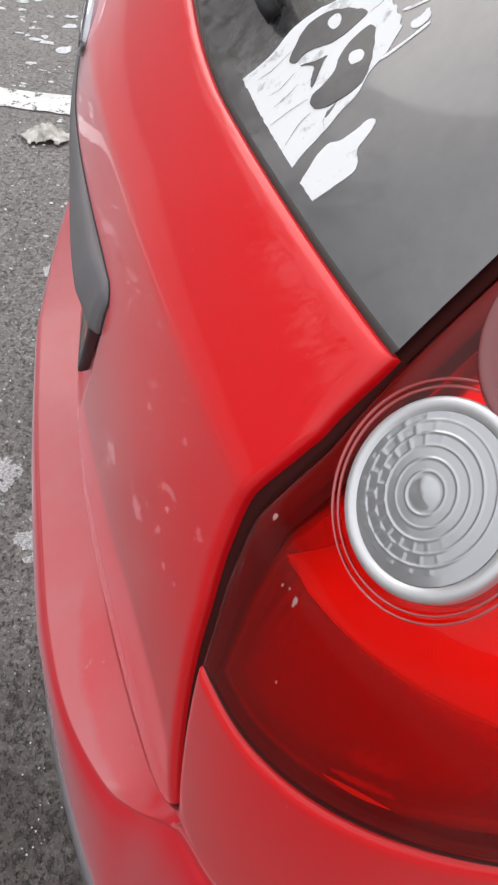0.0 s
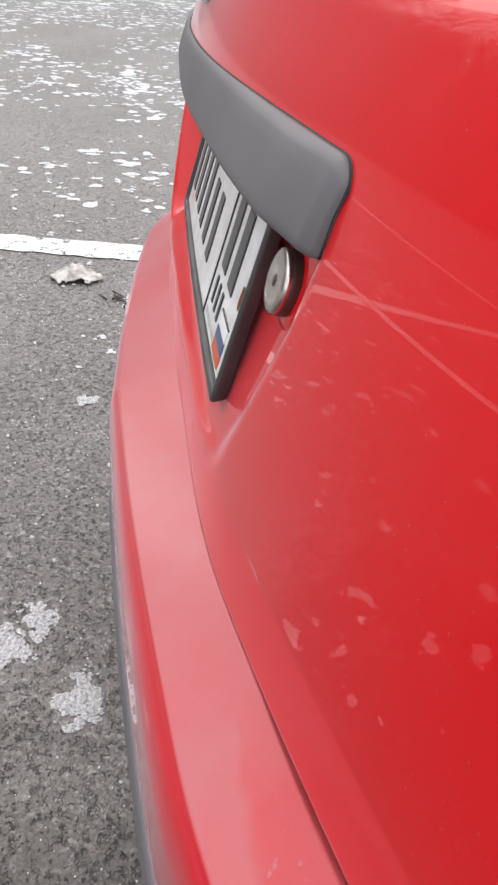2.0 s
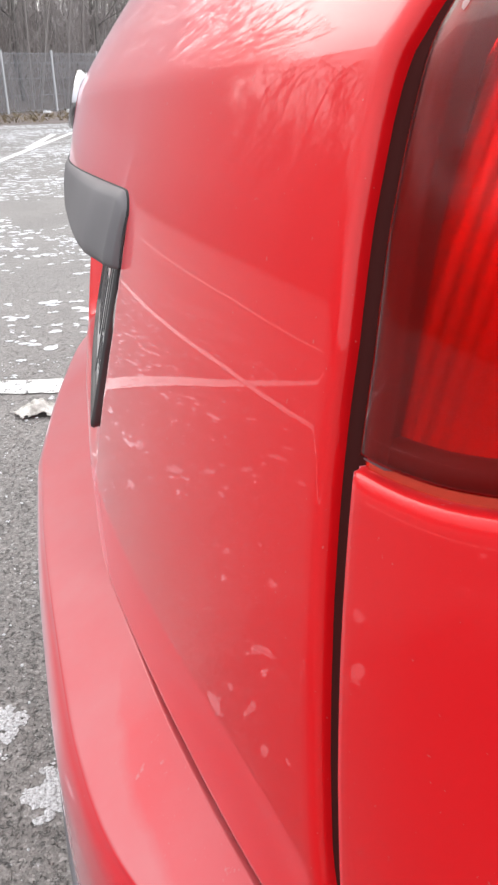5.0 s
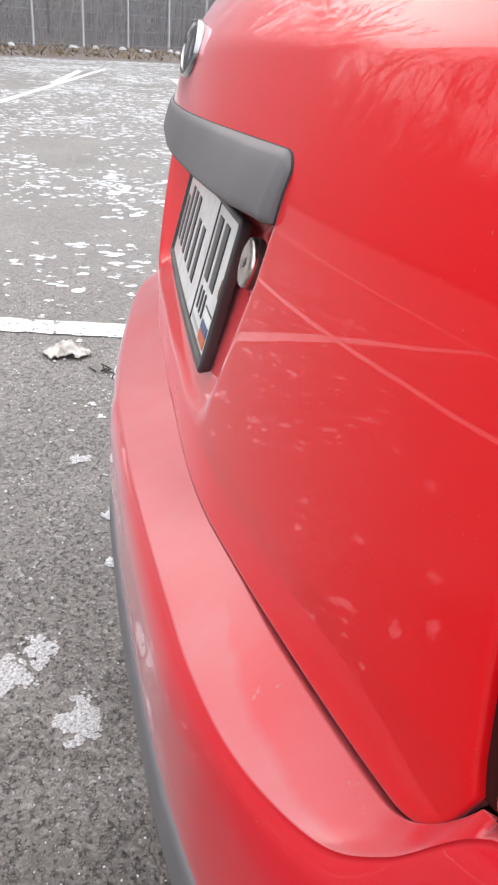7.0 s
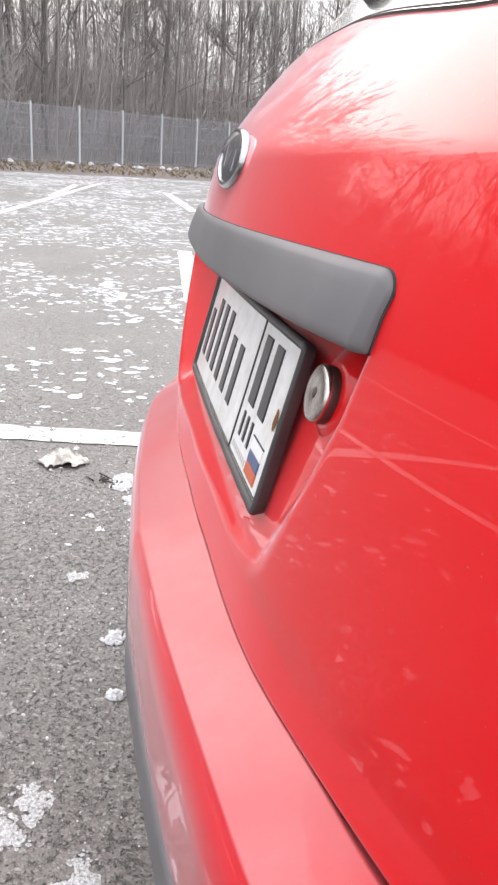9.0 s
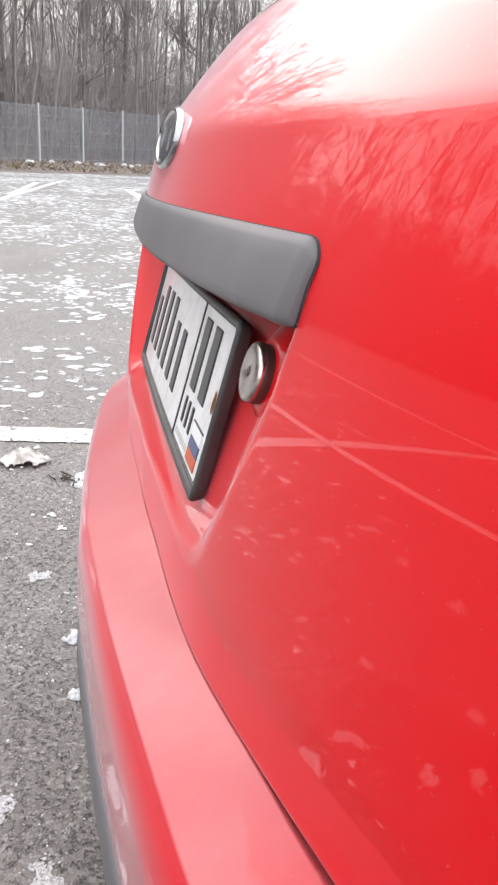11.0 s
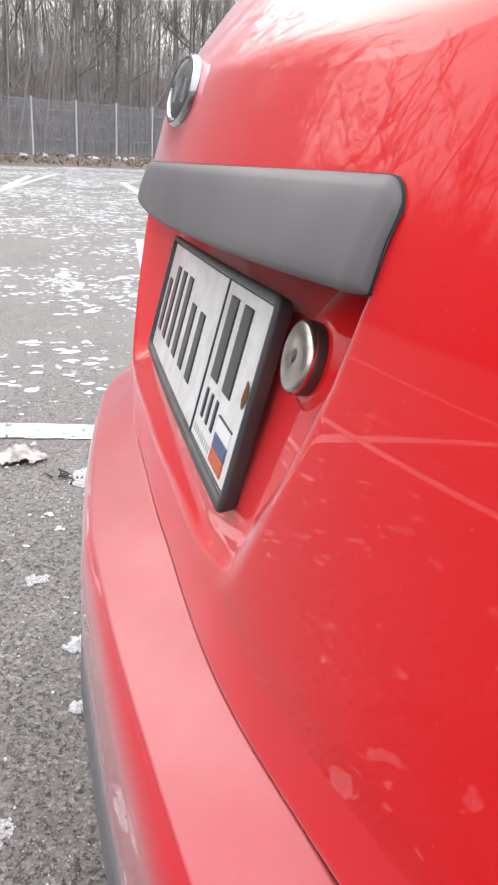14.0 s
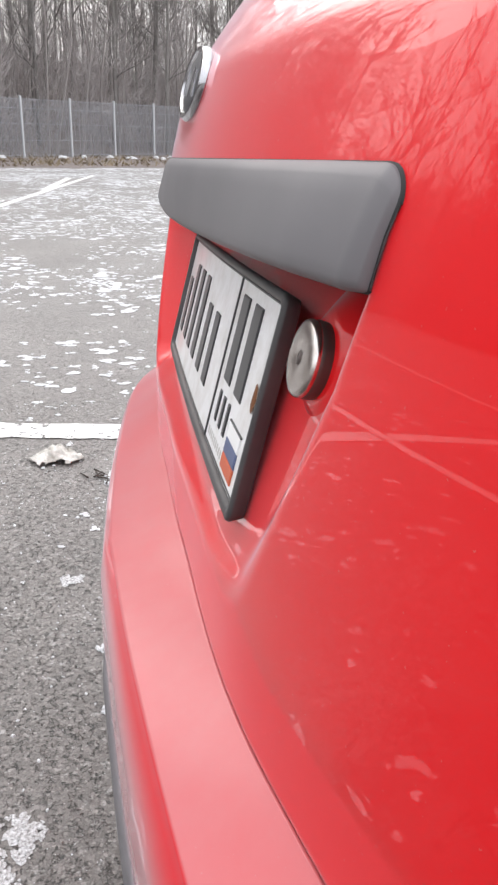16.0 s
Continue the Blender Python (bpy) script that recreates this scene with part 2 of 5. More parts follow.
SEAL_DUSTY = material("dusty_rubber", (0.060, 0.050, 0.046), 0.85)

ASPHALT = material("asphalt", (0.06, 0.06, 0.06), 0.50, 0.0, 0.0, 0.7)
_c = coords(ASPHALT)
_v = node(ASPHALT, "ShaderNodeTexVoronoi", Scale=210.0)
link(ASPHALT, _c, _v.inputs["Vector"])
_grain = mixed(ASPHALT, 0.45, ramp(ASPHALT, _v.outputs["Color"], [(0.0, (0.080, 0.072, 0.066)), (0.6, (0.172, 0.156, 0.145)), (1.0, (0.36, 0.33, 0.31))]), ramp(ASPHALT, noise_tex(ASPHALT, 330, 4, 0.7, _c), [(0.3, (0.075, 0.068, 0.062)), (0.7, (0.26, 0.24, 0.225))]))
# open pits between the stones, their small shadows painted dark, and pale worn stones
_cell = node(ASPHALT, "ShaderNodeTexVoronoi", Scale=165.0)
_seam = node(ASPHALT, "ShaderNodeTexVoronoi", Scale=165.0)
_seam.feature = "DISTANCE_TO_EDGE"
_warp = node(ASPHALT, "ShaderNodeVectorMath")
_warp.operation = "MULTIPLY_ADD"
link(ASPHALT, node(ASPHALT, "ShaderNodeTexNoise", Scale=90.0, Detail=3.0).outputs["Color"], _warp.inputs[0])
_warp.inputs[1].default_value = (0.008, 0.008, 0.0)
link(ASPHALT, _c, _warp.inputs[2])
link(ASPHALT, _warp.outputs[0], _cell.inputs["Vector"])
link(ASPHALT, _warp.outputs[0], _seam.inputs["Vector"])
_open = ramp(ASPHALT, noise_tex(ASPHALT, 60, 4, 0.65, _c), [(0.38, 1.0), (0.50, 0.0)])
_crack = node(ASPHALT, "ShaderNodeMath")
_crack.operation = "MULTIPLY"
link(ASPHALT, ramp(ASPHALT, _seam.outputs["Distance"], [(0.03, 0.60), (0.14, 0.0)]), _crack.inputs[0])
link(ASPHALT, _open, _crack.inputs[1])
_deep = node(ASPHALT, "ShaderNodeMath")
_deep.operation = "MAXIMUM"
link(ASPHALT, _crack.outputs[0], _deep.inputs[0])
link(ASPHALT, ramp(ASPHALT, noise_tex(ASPHALT, 120, 4, 0.6, _c), [(0.36, 0.9), (0.41, 0.0)]), _deep.inputs[1])
_pits = _deep.outputs[0]
_pale = ramp(ASPHALT, _cell.outputs["Color"], [(0.76, 0.0), (0.90, 0.6)])
_stone = mixed(ASPHALT, _pits, mixed(ASPHALT, _pale, _grain, (0.40, 0.375, 0.355)), (0.026, 0.023, 0.021))
_worn = ramp(ASPHALT, noise_tex(ASPHALT, 1.3, 6, 0.6, _c), [(0.3, 0.75), (0.7, 1.15)])
_mul = node(ASPHALT, "ShaderNodeMix")
_mul.data_type, _mul.blend_type = "RGBA", "MULTIPLY"
_mul.inputs[0].default_value = 1.0
link(ASPHALT, _stone, _mul.inputs[6])
link(ASPHALT, _worn, _mul.inputs[7])
_salt = ramp(ASPHALT, noise_tex(ASPHALT, 48, 5, 0.75, _c), [(0.58, 0.0), (0.66, 0.55)])
link(ASPHALT, mixed(ASPHALT, _salt, _mul.outputs[2], (0.46, 0.45, 0.44)), bsdf(ASPHALT).inputs["Base Color"])
# pale salt film that also paints in low-angle glare, stronger with distance
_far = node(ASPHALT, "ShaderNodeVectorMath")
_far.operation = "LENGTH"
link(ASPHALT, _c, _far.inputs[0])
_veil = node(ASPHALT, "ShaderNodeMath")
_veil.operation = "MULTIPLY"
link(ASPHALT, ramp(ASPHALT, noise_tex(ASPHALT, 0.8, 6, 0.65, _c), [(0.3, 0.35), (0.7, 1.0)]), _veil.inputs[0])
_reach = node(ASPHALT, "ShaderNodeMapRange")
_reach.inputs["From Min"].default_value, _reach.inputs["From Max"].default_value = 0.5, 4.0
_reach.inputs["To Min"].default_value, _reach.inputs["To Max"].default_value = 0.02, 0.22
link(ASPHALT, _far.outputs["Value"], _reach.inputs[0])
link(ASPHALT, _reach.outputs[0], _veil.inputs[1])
# the film is held back on the ground behind the car
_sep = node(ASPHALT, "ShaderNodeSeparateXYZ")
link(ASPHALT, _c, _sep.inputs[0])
_sideways = node(ASPHALT, "ShaderNodeMath")
_sideways.operation = "MULTIPLY_ADD"
link(ASPHALT, _sep.outputs[0], _sideways.inputs[0])
_sideways.inputs[1].default_value = -0.45
link(ASPHALT, _sep.outputs[1], _sideways.inputs[2])
_film_side = node(ASPHALT, "ShaderNodeMapRange")
_film_side.inputs["From Min"].default_value, _film_side.inputs["From Max"].default_value = -0.9, -0.3
_film_side.inputs["To Min"].default_value, _film_side.inputs["To Max"].default_value = 0.12, 1.0
link(ASPHALT, _sideways.outputs[0], _film_side.inputs[0])
_glare_film = node(ASPHALT, "ShaderNodeMath")
_glare_film.operation = "MULTIPLY"
link(ASPHALT, _veil.outputs[0], _glare_film.inputs[0])
link(ASPHALT, _film_side.outputs[0], _glare_film.inputs[1])
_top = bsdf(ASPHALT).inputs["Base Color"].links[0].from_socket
link(ASPHALT, mixed(ASPHALT, _glare_film.outputs[0], _top, (0.50, 0.49, 0.485)), bsdf(ASPHALT).inputs["Base Color"])
# shade over the ground by the car's right rear corner, painted dark
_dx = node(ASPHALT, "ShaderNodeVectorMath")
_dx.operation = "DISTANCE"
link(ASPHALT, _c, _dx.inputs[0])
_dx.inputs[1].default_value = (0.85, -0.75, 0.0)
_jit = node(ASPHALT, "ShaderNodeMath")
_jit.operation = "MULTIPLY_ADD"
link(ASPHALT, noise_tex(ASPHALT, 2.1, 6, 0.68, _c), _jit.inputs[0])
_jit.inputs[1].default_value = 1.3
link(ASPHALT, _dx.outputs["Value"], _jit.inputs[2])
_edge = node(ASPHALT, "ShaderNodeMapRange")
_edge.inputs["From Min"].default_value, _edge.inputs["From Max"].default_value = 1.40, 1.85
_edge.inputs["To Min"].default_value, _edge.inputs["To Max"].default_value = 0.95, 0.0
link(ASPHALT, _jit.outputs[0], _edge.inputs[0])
_shade_mask = _edge.outputs[0]
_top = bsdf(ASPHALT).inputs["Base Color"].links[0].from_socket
_shaded = node(ASPHALT, "ShaderNodeMix")
_shaded.data_type, _shaded.blend_type = "RGBA", "MULTIPLY"
link(ASPHALT, _shade_mask, _shaded.inputs[0])
link(ASPHALT, _top, _shaded.inputs[6])
_shaded.inputs[7].default_value = (0.27, 0.225, 0.20, 1)
link(ASPHALT, _shaded.outputs[2], bsdf(ASPHALT).inputs["Base Color"])
_b0 = bump(ASPHALT, ramp(ASPHALT, _pits, [(0.0, 1.0), (1.0, 0.0)]), 1.0, 0.004)
_b1 = bump(ASPHALT, noise_tex(ASPHALT, 105, 5, 0.62, _c), 0.6, 0.006, _b0)
link(ASPHALT, bump(ASPHALT, noise_tex(ASPHALT, 330, 4, 0.7, _c), 0.5, 0.002, _b1), bsdf(ASPHALT).inputs["Normal"])

ROAD_PAINT = material("worn_white_road_paint", (0.75, 0.75, 0.73), 0.7)
_c = coords(ROAD_PAINT)
link(ROAD_PAINT, mixed(ROAD_PAINT, ramp(ROAD_PAINT, noise_tex(ROAD_PAINT, 26, 7, 0.72, _c), [(0.555, 0.0), (0.62, 1.0)]), ramp(ROAD_PAINT, noise_tex(ROAD_PAINT, 9, 5, 0.6, _c), [(0.3, (0.60, 0.59, 0.57)), (0.6, (0.80, 0.80, 0.78))]), (0.10, 0.098, 0.095)), bsdf(ROAD_PAINT).inputs["Base Color"])
SNOW = material("old_snow", (0.80, 0.81, 0.83), 0.75)
_c = coords(SNOW)
link(SNOW, ramp(SNOW, noise_tex(SNOW, 70, 5, 0.7, _c), [(0.30, (0.40, 0.39, 0.39)), (0.55, (0.70, 0.71, 0.73))]), bsdf(SNOW).inputs["Base Color"])
link(SNOW, bump(SNOW, noise_tex(SNOW, 180, 4, 0.6, _c), 0.6, 0.004), bsdf(SNOW).inputs["Normal"])
SNOW_THIN = material("thin_dirty_snow", (0.5, 0.5, 0.5), 0.85)
_c = coords(SNOW_THIN)
link(SNOW_THIN, ramp(SNOW_THIN, noise_tex(SNOW_THIN, 170, 6, 0.8, _c), [(0.36, (0.17, 0.165, 0.16)), (0.47, (0.43, 0.425, 0.425)), (0.62, (0.72, 0.725, 0.74))]), bsdf(SNOW_THIN).inputs["Base Color"])
link(SNOW_THIN, bump(SNOW_THIN, noise_tex(SNOW_THIN, 200, 4, 0.6, _c), 0.7, 0.004), bsdf(SNOW_THIN).inputs["Normal"])
BARK = material("bark", (0.10, 0.085, 0.075), 0.9)
link(BARK, ramp(BARK, noise_tex(BARK, 2.2, 6, 0.7), [(0.3, (0.15, 0.138, 0.130)), (0.75, (0.29, 0.272, 0.260))]), bsdf(BARK).inputs["Base Color"])
# paler than the bark, to paint in the haze over the far woods
BRUSH = material("hazy_grey_brown_brush", (0.32, 0.28, 0.25), 0.95)
link(BRUSH, ramp(BRUSH, noise_tex(BRUSH, 0.5, 6, 0.7), [(0.3, (0.30, 0.265, 0.255)), (0.75, (0.47, 0.435, 0.428))]), bsdf(BRUSH).inputs["Base Color"])
BIRCH = material("pale_bark", (0.42, 0.40, 0.38), 0.8)
link(BIRCH, ramp(BIRCH, noise_tex(BIRCH, 3.0, 6, 0.7), [(0.35, (0.16, 0.15, 0.14)), (0.5, (0.46, 0.44, 0.42))]), bsdf(BIRCH).inputs["Base Color"])
GALVANISED = material("galvanised_steel", (0.55, 0.56, 0.58), 0.55, 0.2)
WIRE = material("grey_coated_wire", (0.36, 0.37, 0.40), 0.6)
VERGE = material("dry_grass_verge", (0.16, 0.12, 0.075), 0.95)
link(VERGE, ramp(VERGE, noise_tex(VERGE, 1.6, 7, 0.7), [(0.3, (0.118, 0.098, 0.090)), (0.55, (0.205, 0.172, 0.158)), (0.75, (0.32, 0.283, 0.27))]), bsdf(VERGE).inputs["Base Color"])
STRAW = material("dry_grass", (0.19, 0.145, 0.09), 0.9)
PAPER = material("dirty_paper", (0.62, 0.58, 0.5), 0.8)
link(PAPER, ramp(PAPER, noise_tex(PAPER, 25, 5, 0.7), [(0.35, (0.34, 0.315, 0.28)), (0.6, (0.66, 0.64, 0.60))]), bsdf(PAPER).inputs["Base Color"])
DIRT = material("dark_dirt", (0.06, 0.05, 0.043), 0.9)


# ---- mesh helpers ----
def mesh_object(name, verts, faces, mat, parent=None, label="", smooth=True):
    me = bpy.data.meshes.new(name)
    me.from_pydata([tuple(v) for v in verts], [], faces)
    me.materials.append(mat)
    me.polygons.foreach_set("use_smooth", [smooth] * len(me.polygons))
    me.update()
    ob = new(name, me)
    if parent:
        ob.parent = parent
    return tagged(ob, label)


def part(name, bm, mat, parent, label="", smooth=True):
    me = bpy.data.meshes.new(name)
    bm.to_mesh(me)
    bm.free()
    me.materials.append(mat)
    me.polygons.foreach_set("use_smooth", [smooth] * len(me.polygons))
    ob = new(name, me)
    ob.parent = parent
    return tagged(ob, label)


def grid_faces(nu, nv, closed=False, flip=False):
    """Quads of a grid of nu rows by nv columns; closed joins the last column to the first."""
    out = []
    for i in range(nu - 1):
        for j in range(nv if closed else nv - 1):
            q = (i * nv + j, i * nv + (j + 1) % nv, (i + 1) * nv + (j + 1) % nv, (i + 1) * nv + j)
            out.append(q[::-1] if flip else q)
    return out


def smoothstep(a, b, x):
    t = min(1.0, max(0.0, (x - a) / (b - a)))
    return t * t * (3 - 2 * t)


def curve_through(rows, t):
    """A smooth curve through rows at t from 0 to 1 (Catmull-Rom)."""
    n = len(rows) - 1
    f = min(max(t * n, 0), n - 1e-6)
    i = int(f)
    f -= i
    p = [np.array(rows[min(max(j, 0), n)], float) for j in (i - 1, i, i + 1, i + 2)]
    return 0.5 * (2 * p[1] + (p[2] - p[0]) * f + (2 * p[0] - 5 * p[1] + 4 * p[2] - p[3]) * f * f + (3 * p[1] - p[0] - 3 * p[2] + p[3]) * f ** 3)


# ---- the skin of the car's tail: one smooth surface that all its panels follow ----
LOWER = [(0.20, -0.016), (0.60, -0.022), (0.70, -0.020), (0.777, -0.016), (0.87, -0.009), (0.97, 0.003), (1.036, 0.017), (1.086, 0.030), (1.30, 0.090), (1.60, 0.175)]
UPPER = [(0.20, -0.55), (1.086, 0.030), (1.120, 0.052), (1.166, 0.0865), (1.209, 0.125), (1.26, 0.172), (1.34, 0.245), (1.42, 0.32), (1.60, 0.49)]
_pz = np.arange(0.2, 1.6, 0.002)


def eased(rows, sigma):
    """The broken line through rows with its corners rounded over sigma metres."""
    y = np.interp(_pz, [r[0] for r in rows], [r[1] for r in rows]) if isinstance(rows, list) else rows
    w = np.exp(-0.5 * (np.arange(-60, 61) * 0.002 / sigma) ** 2)
    return np.convolve(np.pad(y, 60, mode="reflect", reflect_type="odd"), w / w.sum(), "valid")


# the tail's profile: upright below, leaning forward above a crease
_py = eased(np.maximum(eased(LOWER, 0.03), eased(UPPER, 0.02)), 0.004) - 0.003
# the lower edge of the tail tucks under below a soft fold
_py = _py + eased(list(((0.2, 0.005), (0.715, 0.005), (0.794, 0.0), (1.6, 0.0))), 0.004)
BOW, BEND, ROUND = 0.20, 0.70, 0.18
FLARE, FROM = 0.25, 0.58
_th0, _th1 = math.atan(2 * BOW * BEND + 2 * FLARE * (BEND - FROM)), radians(88)
ROLL = 0.03
SIDE = BEND + ROUND * (_th1 - _th0)


def plan(s):
    """x and y of the tail's outline seen from above, s metres along it from the middle."""
    a, sign = abs(s), (1 if s >= 0 else -1)
    if a <= BEND:
        return s, BOW * s * s + FLARE * max(0.0, a - FROM) ** 2
    th = min(_th0 + (a - BEND) / ROUND, _th1)
    x = BEND + ROUND * (math.sin(th) - math.sin(_th0))
    y = BOW * BEND ** 2 + FLARE * (BEND - FROM) ** 2 + ROUND * (math.cos(_th0) - math.cos(th))
    if a > SIDE:
        x, y = x + (a - SIDE) * math.cos(_th1), y + (a - SIDE) * math.sin(_th1)
    return sign * x, y


def bulge(s, z):
    """The middle of the tail: fuller at the badge, drawn in below the plate."""
    return 0.012 * smoothstep(0.34, 0.06, abs(s)) * smoothstep(0.86, 0.78, z) - 0.009 * smoothstep(0.38, 0.04, abs(s)) * smoothstep(0.95, 1.02, z) - 0.05 * max(0.0, min(abs(s), 0.7) - 0.35) * (min(z, 1.035) - 0.95)


def skin(s, z, depth=0.0):
    """The point of the tail's skin at s along it and z up, sunk by depth. The car leans a little to its left."""
    def at(s, z):
        x, y = plan(s)
        y += bulge(s, z)
        return np.array((x, y + float(np.interp(z, _pz, _py)), z + ROLL * (x - 0.6)))
    p = at(s, z)
    if depth:
        h = 0.004
        n = np.cross(at(s + h, z) - at(s - h, z), at(s, z + h) - at(s, z - h))
        p = p - n / np.linalg.norm(n) * depth
    return p


def samples(n, length, rim):
    """Positions from 0 to 1 with the depths that round off both ends."""
    e = [(0.0, rim), (0.0, 0.005), (0.0012 / length, 0.002), (0.003 / length, 0.0006), (0.006 / length, 0.0)] if rim else []
    body = [(t, 0.0) for t in np.linspace(0.010 / length if rim else 0, 1 - (0.010 / length if rim else 0), n)]
    return e + body + [(1 - t, d) for t, d in reversed(e)]


def panel(name, where, na, nb, la, lb, mat, parent, label="", rim=0.03, sink=None, rim_b=None):
    """A panel of the skin: where(a, b) gives s and z for a and b from 0 to 1; its edges turn in."""
    A, B = samples(na, la, rim), samples(nb, lb, rim if rim_b is None else rim_b)
    verts = []
    for b, db in B:
        for a, da in A:
            s, z = where(a, b)
            verts.append(skin(s, z, max(da, db) + (sink(s, z) if sink else 0.0)))
    return mesh_object(name, verts, grid_faces(len(B), len(A)), mat, parent, label)


# edge of the lamps and quarter panels towards the tailgate, and the tailgate's lower edge
EDGE = [(0.60, 0.735), (0.70, 0.720), (0.803, 0.698), (0.845, 0.691), (0.907, 0.682), (0.951, 0.6765), (1.0, 0.671), (1.037, 0.664), (1.067, 0.660), (1.127, 0.656), (1.166, 0.645), (1.198, 0.637), (1.30, 0.610), (1.45, 0.565)]


def edge(z):
    return float(np.interp(z, [e[0] for e in EDGE], [e[1] for e in EDGE]))


def gate_bottom(s):
    a = abs(s)
    return 0.708 + 0.014 * smoothstep(0.12, 0.56, a) + 0.050 * min(1.15, max(0.0, (a - 0.630) / 0.055)) ** 2


def gate_gap(z):
    """Half the shut line between the tailgate and its neighbours."""
    return 0.0070 + 0.0035 * smoothstep(1.165, 1.13, z) + 0.0040 * smoothstep(1.13, 1.07, z)


def glass_low(s):
    """Lower edge of the rear window, arched up a little in the middle."""
    return GLASS_LOW + 0.030 * smoothstep(0.40, 0.05, abs(s))


GLASS_LOW = 1.168


def recess(s, z):
    """How deep the pressing round the number plate sinks at this place."""
    a = abs(s)
    side = float(np.interp(z, (0.775, 0.81, 0.85, 0.90, 0.938, 0.98, 1.02), (0.295, 0.316, 0.337, 0.363, 0.381, 0.391, 0.394)))
    out_side = (side - a) * 0.9
    out_low = (z - 0.779) * (1 + 0.7 * smoothstep(0.28, 0.20, a))
    out_high = 1.010 - z
    # rounded lower corners
    if out_side < 0.03 and out_low < 0.03:
        d = 0.03 - math.hypot(0.03 - out_side, 0.03 - out_low)
    else:
        d = min(out_side, out_low, out_high)
    w = smoothstep(-0.004, 0.026, d)
    if w <= 0:
        return 0.0
    floor = 0.0115 + 0.31 * (z + ROLL * (s - 0.6) - 0.814) + 0.03 * s * s - 0.04 * (s - 0.26) + 0.4 * max(0.0, z - 0.945)
    return w * max(0.004, floor - float(np.interp(z, _pz, _py)) - plan(s)[1] - bulge(s, z))


# ---- the car ----
car = tagged(new("car"), "red hatchback car with dusty glossy paint, parked on the asphalt", "car")


def build_tailgate():
    def where(a, b):
        f = 2 * a - 1
        zb = gate_bottom(f * 0.69)
        z = zb + b * (glass_low(f * 0.66) - 0.0015 - zb)
        return f * (edge(z) - gate_gap(z)), z
    gate = panel("tailgate", where, 400, 150, 1.36, 0.44, RED, car, "red painted tailgate with a pressed plate recess", 0.03, recess)
    def glass_at(a, b):
        low = glass_low((2 * a - 1) * 0.66)
        z = low + b * (1.418 - low)
        return (2 * a - 1) * (edge(z) - 0.008), z
    panel("rear_window", glass_at, 60, 24, 1.28, 0.25, GLASS, car, "dark dusty rear window glass", 0, lambda s, z: 0.002)
    # rubber seal along the lower edge of the glass
    verts, n = [], 81
    for i in range(n):
        s = (2 * i / (n - 1) - 1) * (edge(GLASS_LOW) - 0.0085)
        for dz, dd in ((-0.006, 0.010), (-0.0022, 0.0040), (-0.0010, 0.0026), (0.0004, 0.0015), (0.0014, 0.0020)):
            verts.append(skin(s, glass_low(s) + dz, dd))
    mesh_object("window_seal", verts, grid_faces(n, 5, flip=True), SEAL_DUSTY, car, "thin dusty rubber seal")
    return gate


gate = build_tailgate()


def lamp_low(a):
    return 0.967 + 0.048 * (min(a, 0.7) / 0.47) ** 1.8


def build_body():
    """The hull under the panels, from the tail to the bonnet."""
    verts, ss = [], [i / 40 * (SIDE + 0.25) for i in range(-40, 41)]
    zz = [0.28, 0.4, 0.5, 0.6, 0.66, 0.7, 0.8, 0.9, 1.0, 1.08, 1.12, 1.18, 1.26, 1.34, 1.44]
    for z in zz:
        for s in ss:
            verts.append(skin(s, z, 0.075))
    mesh_object("inner_shell", verts, grid_faces(len(zz), len(ss)), RED_SHADE, car, "inner body behind the shut lines, darkened for the shade there")
    # side, roof and front as one lofted shell
    stations = [(0.40, 1.44, 0.0), (0.75, 1.47, 0.0), (1.6, 1.48, 0.0), (2.3, 1.42, 0.0), (2.9, 1.02, 0.0), (3.5, 0.92, 0.02), (3.72, 0.72, 0.10)]
    verts, m = [], 0
    for y, top, narrow in stations:
        belt = min(0.96, top - 0.06)
        half = [(0.80, 0.24), (0.838, 0.42), (0.848, 0.60), (0.845, 0.80), (0.83, belt), (0.80 if top > 1.1 else 0.78, belt + 0.03 if top > 1.1 else top - 0.03), (0.66, top - 0.06 if top > 1.1 else top - 0.015), (0.56, top - 0.012), (0.3, top), (0.0, top + 0.006)]
        ring = [(x - narrow, z) for x, z in half] + [(-(x - narrow), z) for x, z in half[-2::-1]]
        m = len(ring)
        verts += [(x, y, z) for x, z in ring]
    mesh_object("body_shell", verts, grid_faces(len(stations), m, flip=True) + [tuple(range((len(stations) - 1) * m, len(stations) * m))], RED, car, "red painted sides, roof and bonnet")
    for side in (-1, 1):
        # quarter panel below the lamp
        def where(a, b):
            z = 0.7880 + b * (lamp_low(a) - 0.004 - 0.7880)
            s0 = edge(z) - 0.0035
            return side * (s0 + a * (SIDE + 0.08 - s0)), z
        q = panel("quarter_panel", where, 40, 20, 0.34, 0.17, RED, car, "red painted corner panel below the lamp", 0.025)
        if side < 0:
            q.data.flip_normals()

        # side of the body between the lamp and the rear wheel arch
        def beside(a, b):
            return side * (SIDE + 0.081 + 0.16 * a), 0.789 + b * 0.63
        q = panel("rear_side_panel", beside, 14, 40, 0.16, 0.63, RED, car, "red painted body side behind the lamp", 0)
        if side < 0:
            q.data.flip_normals()


build_body()


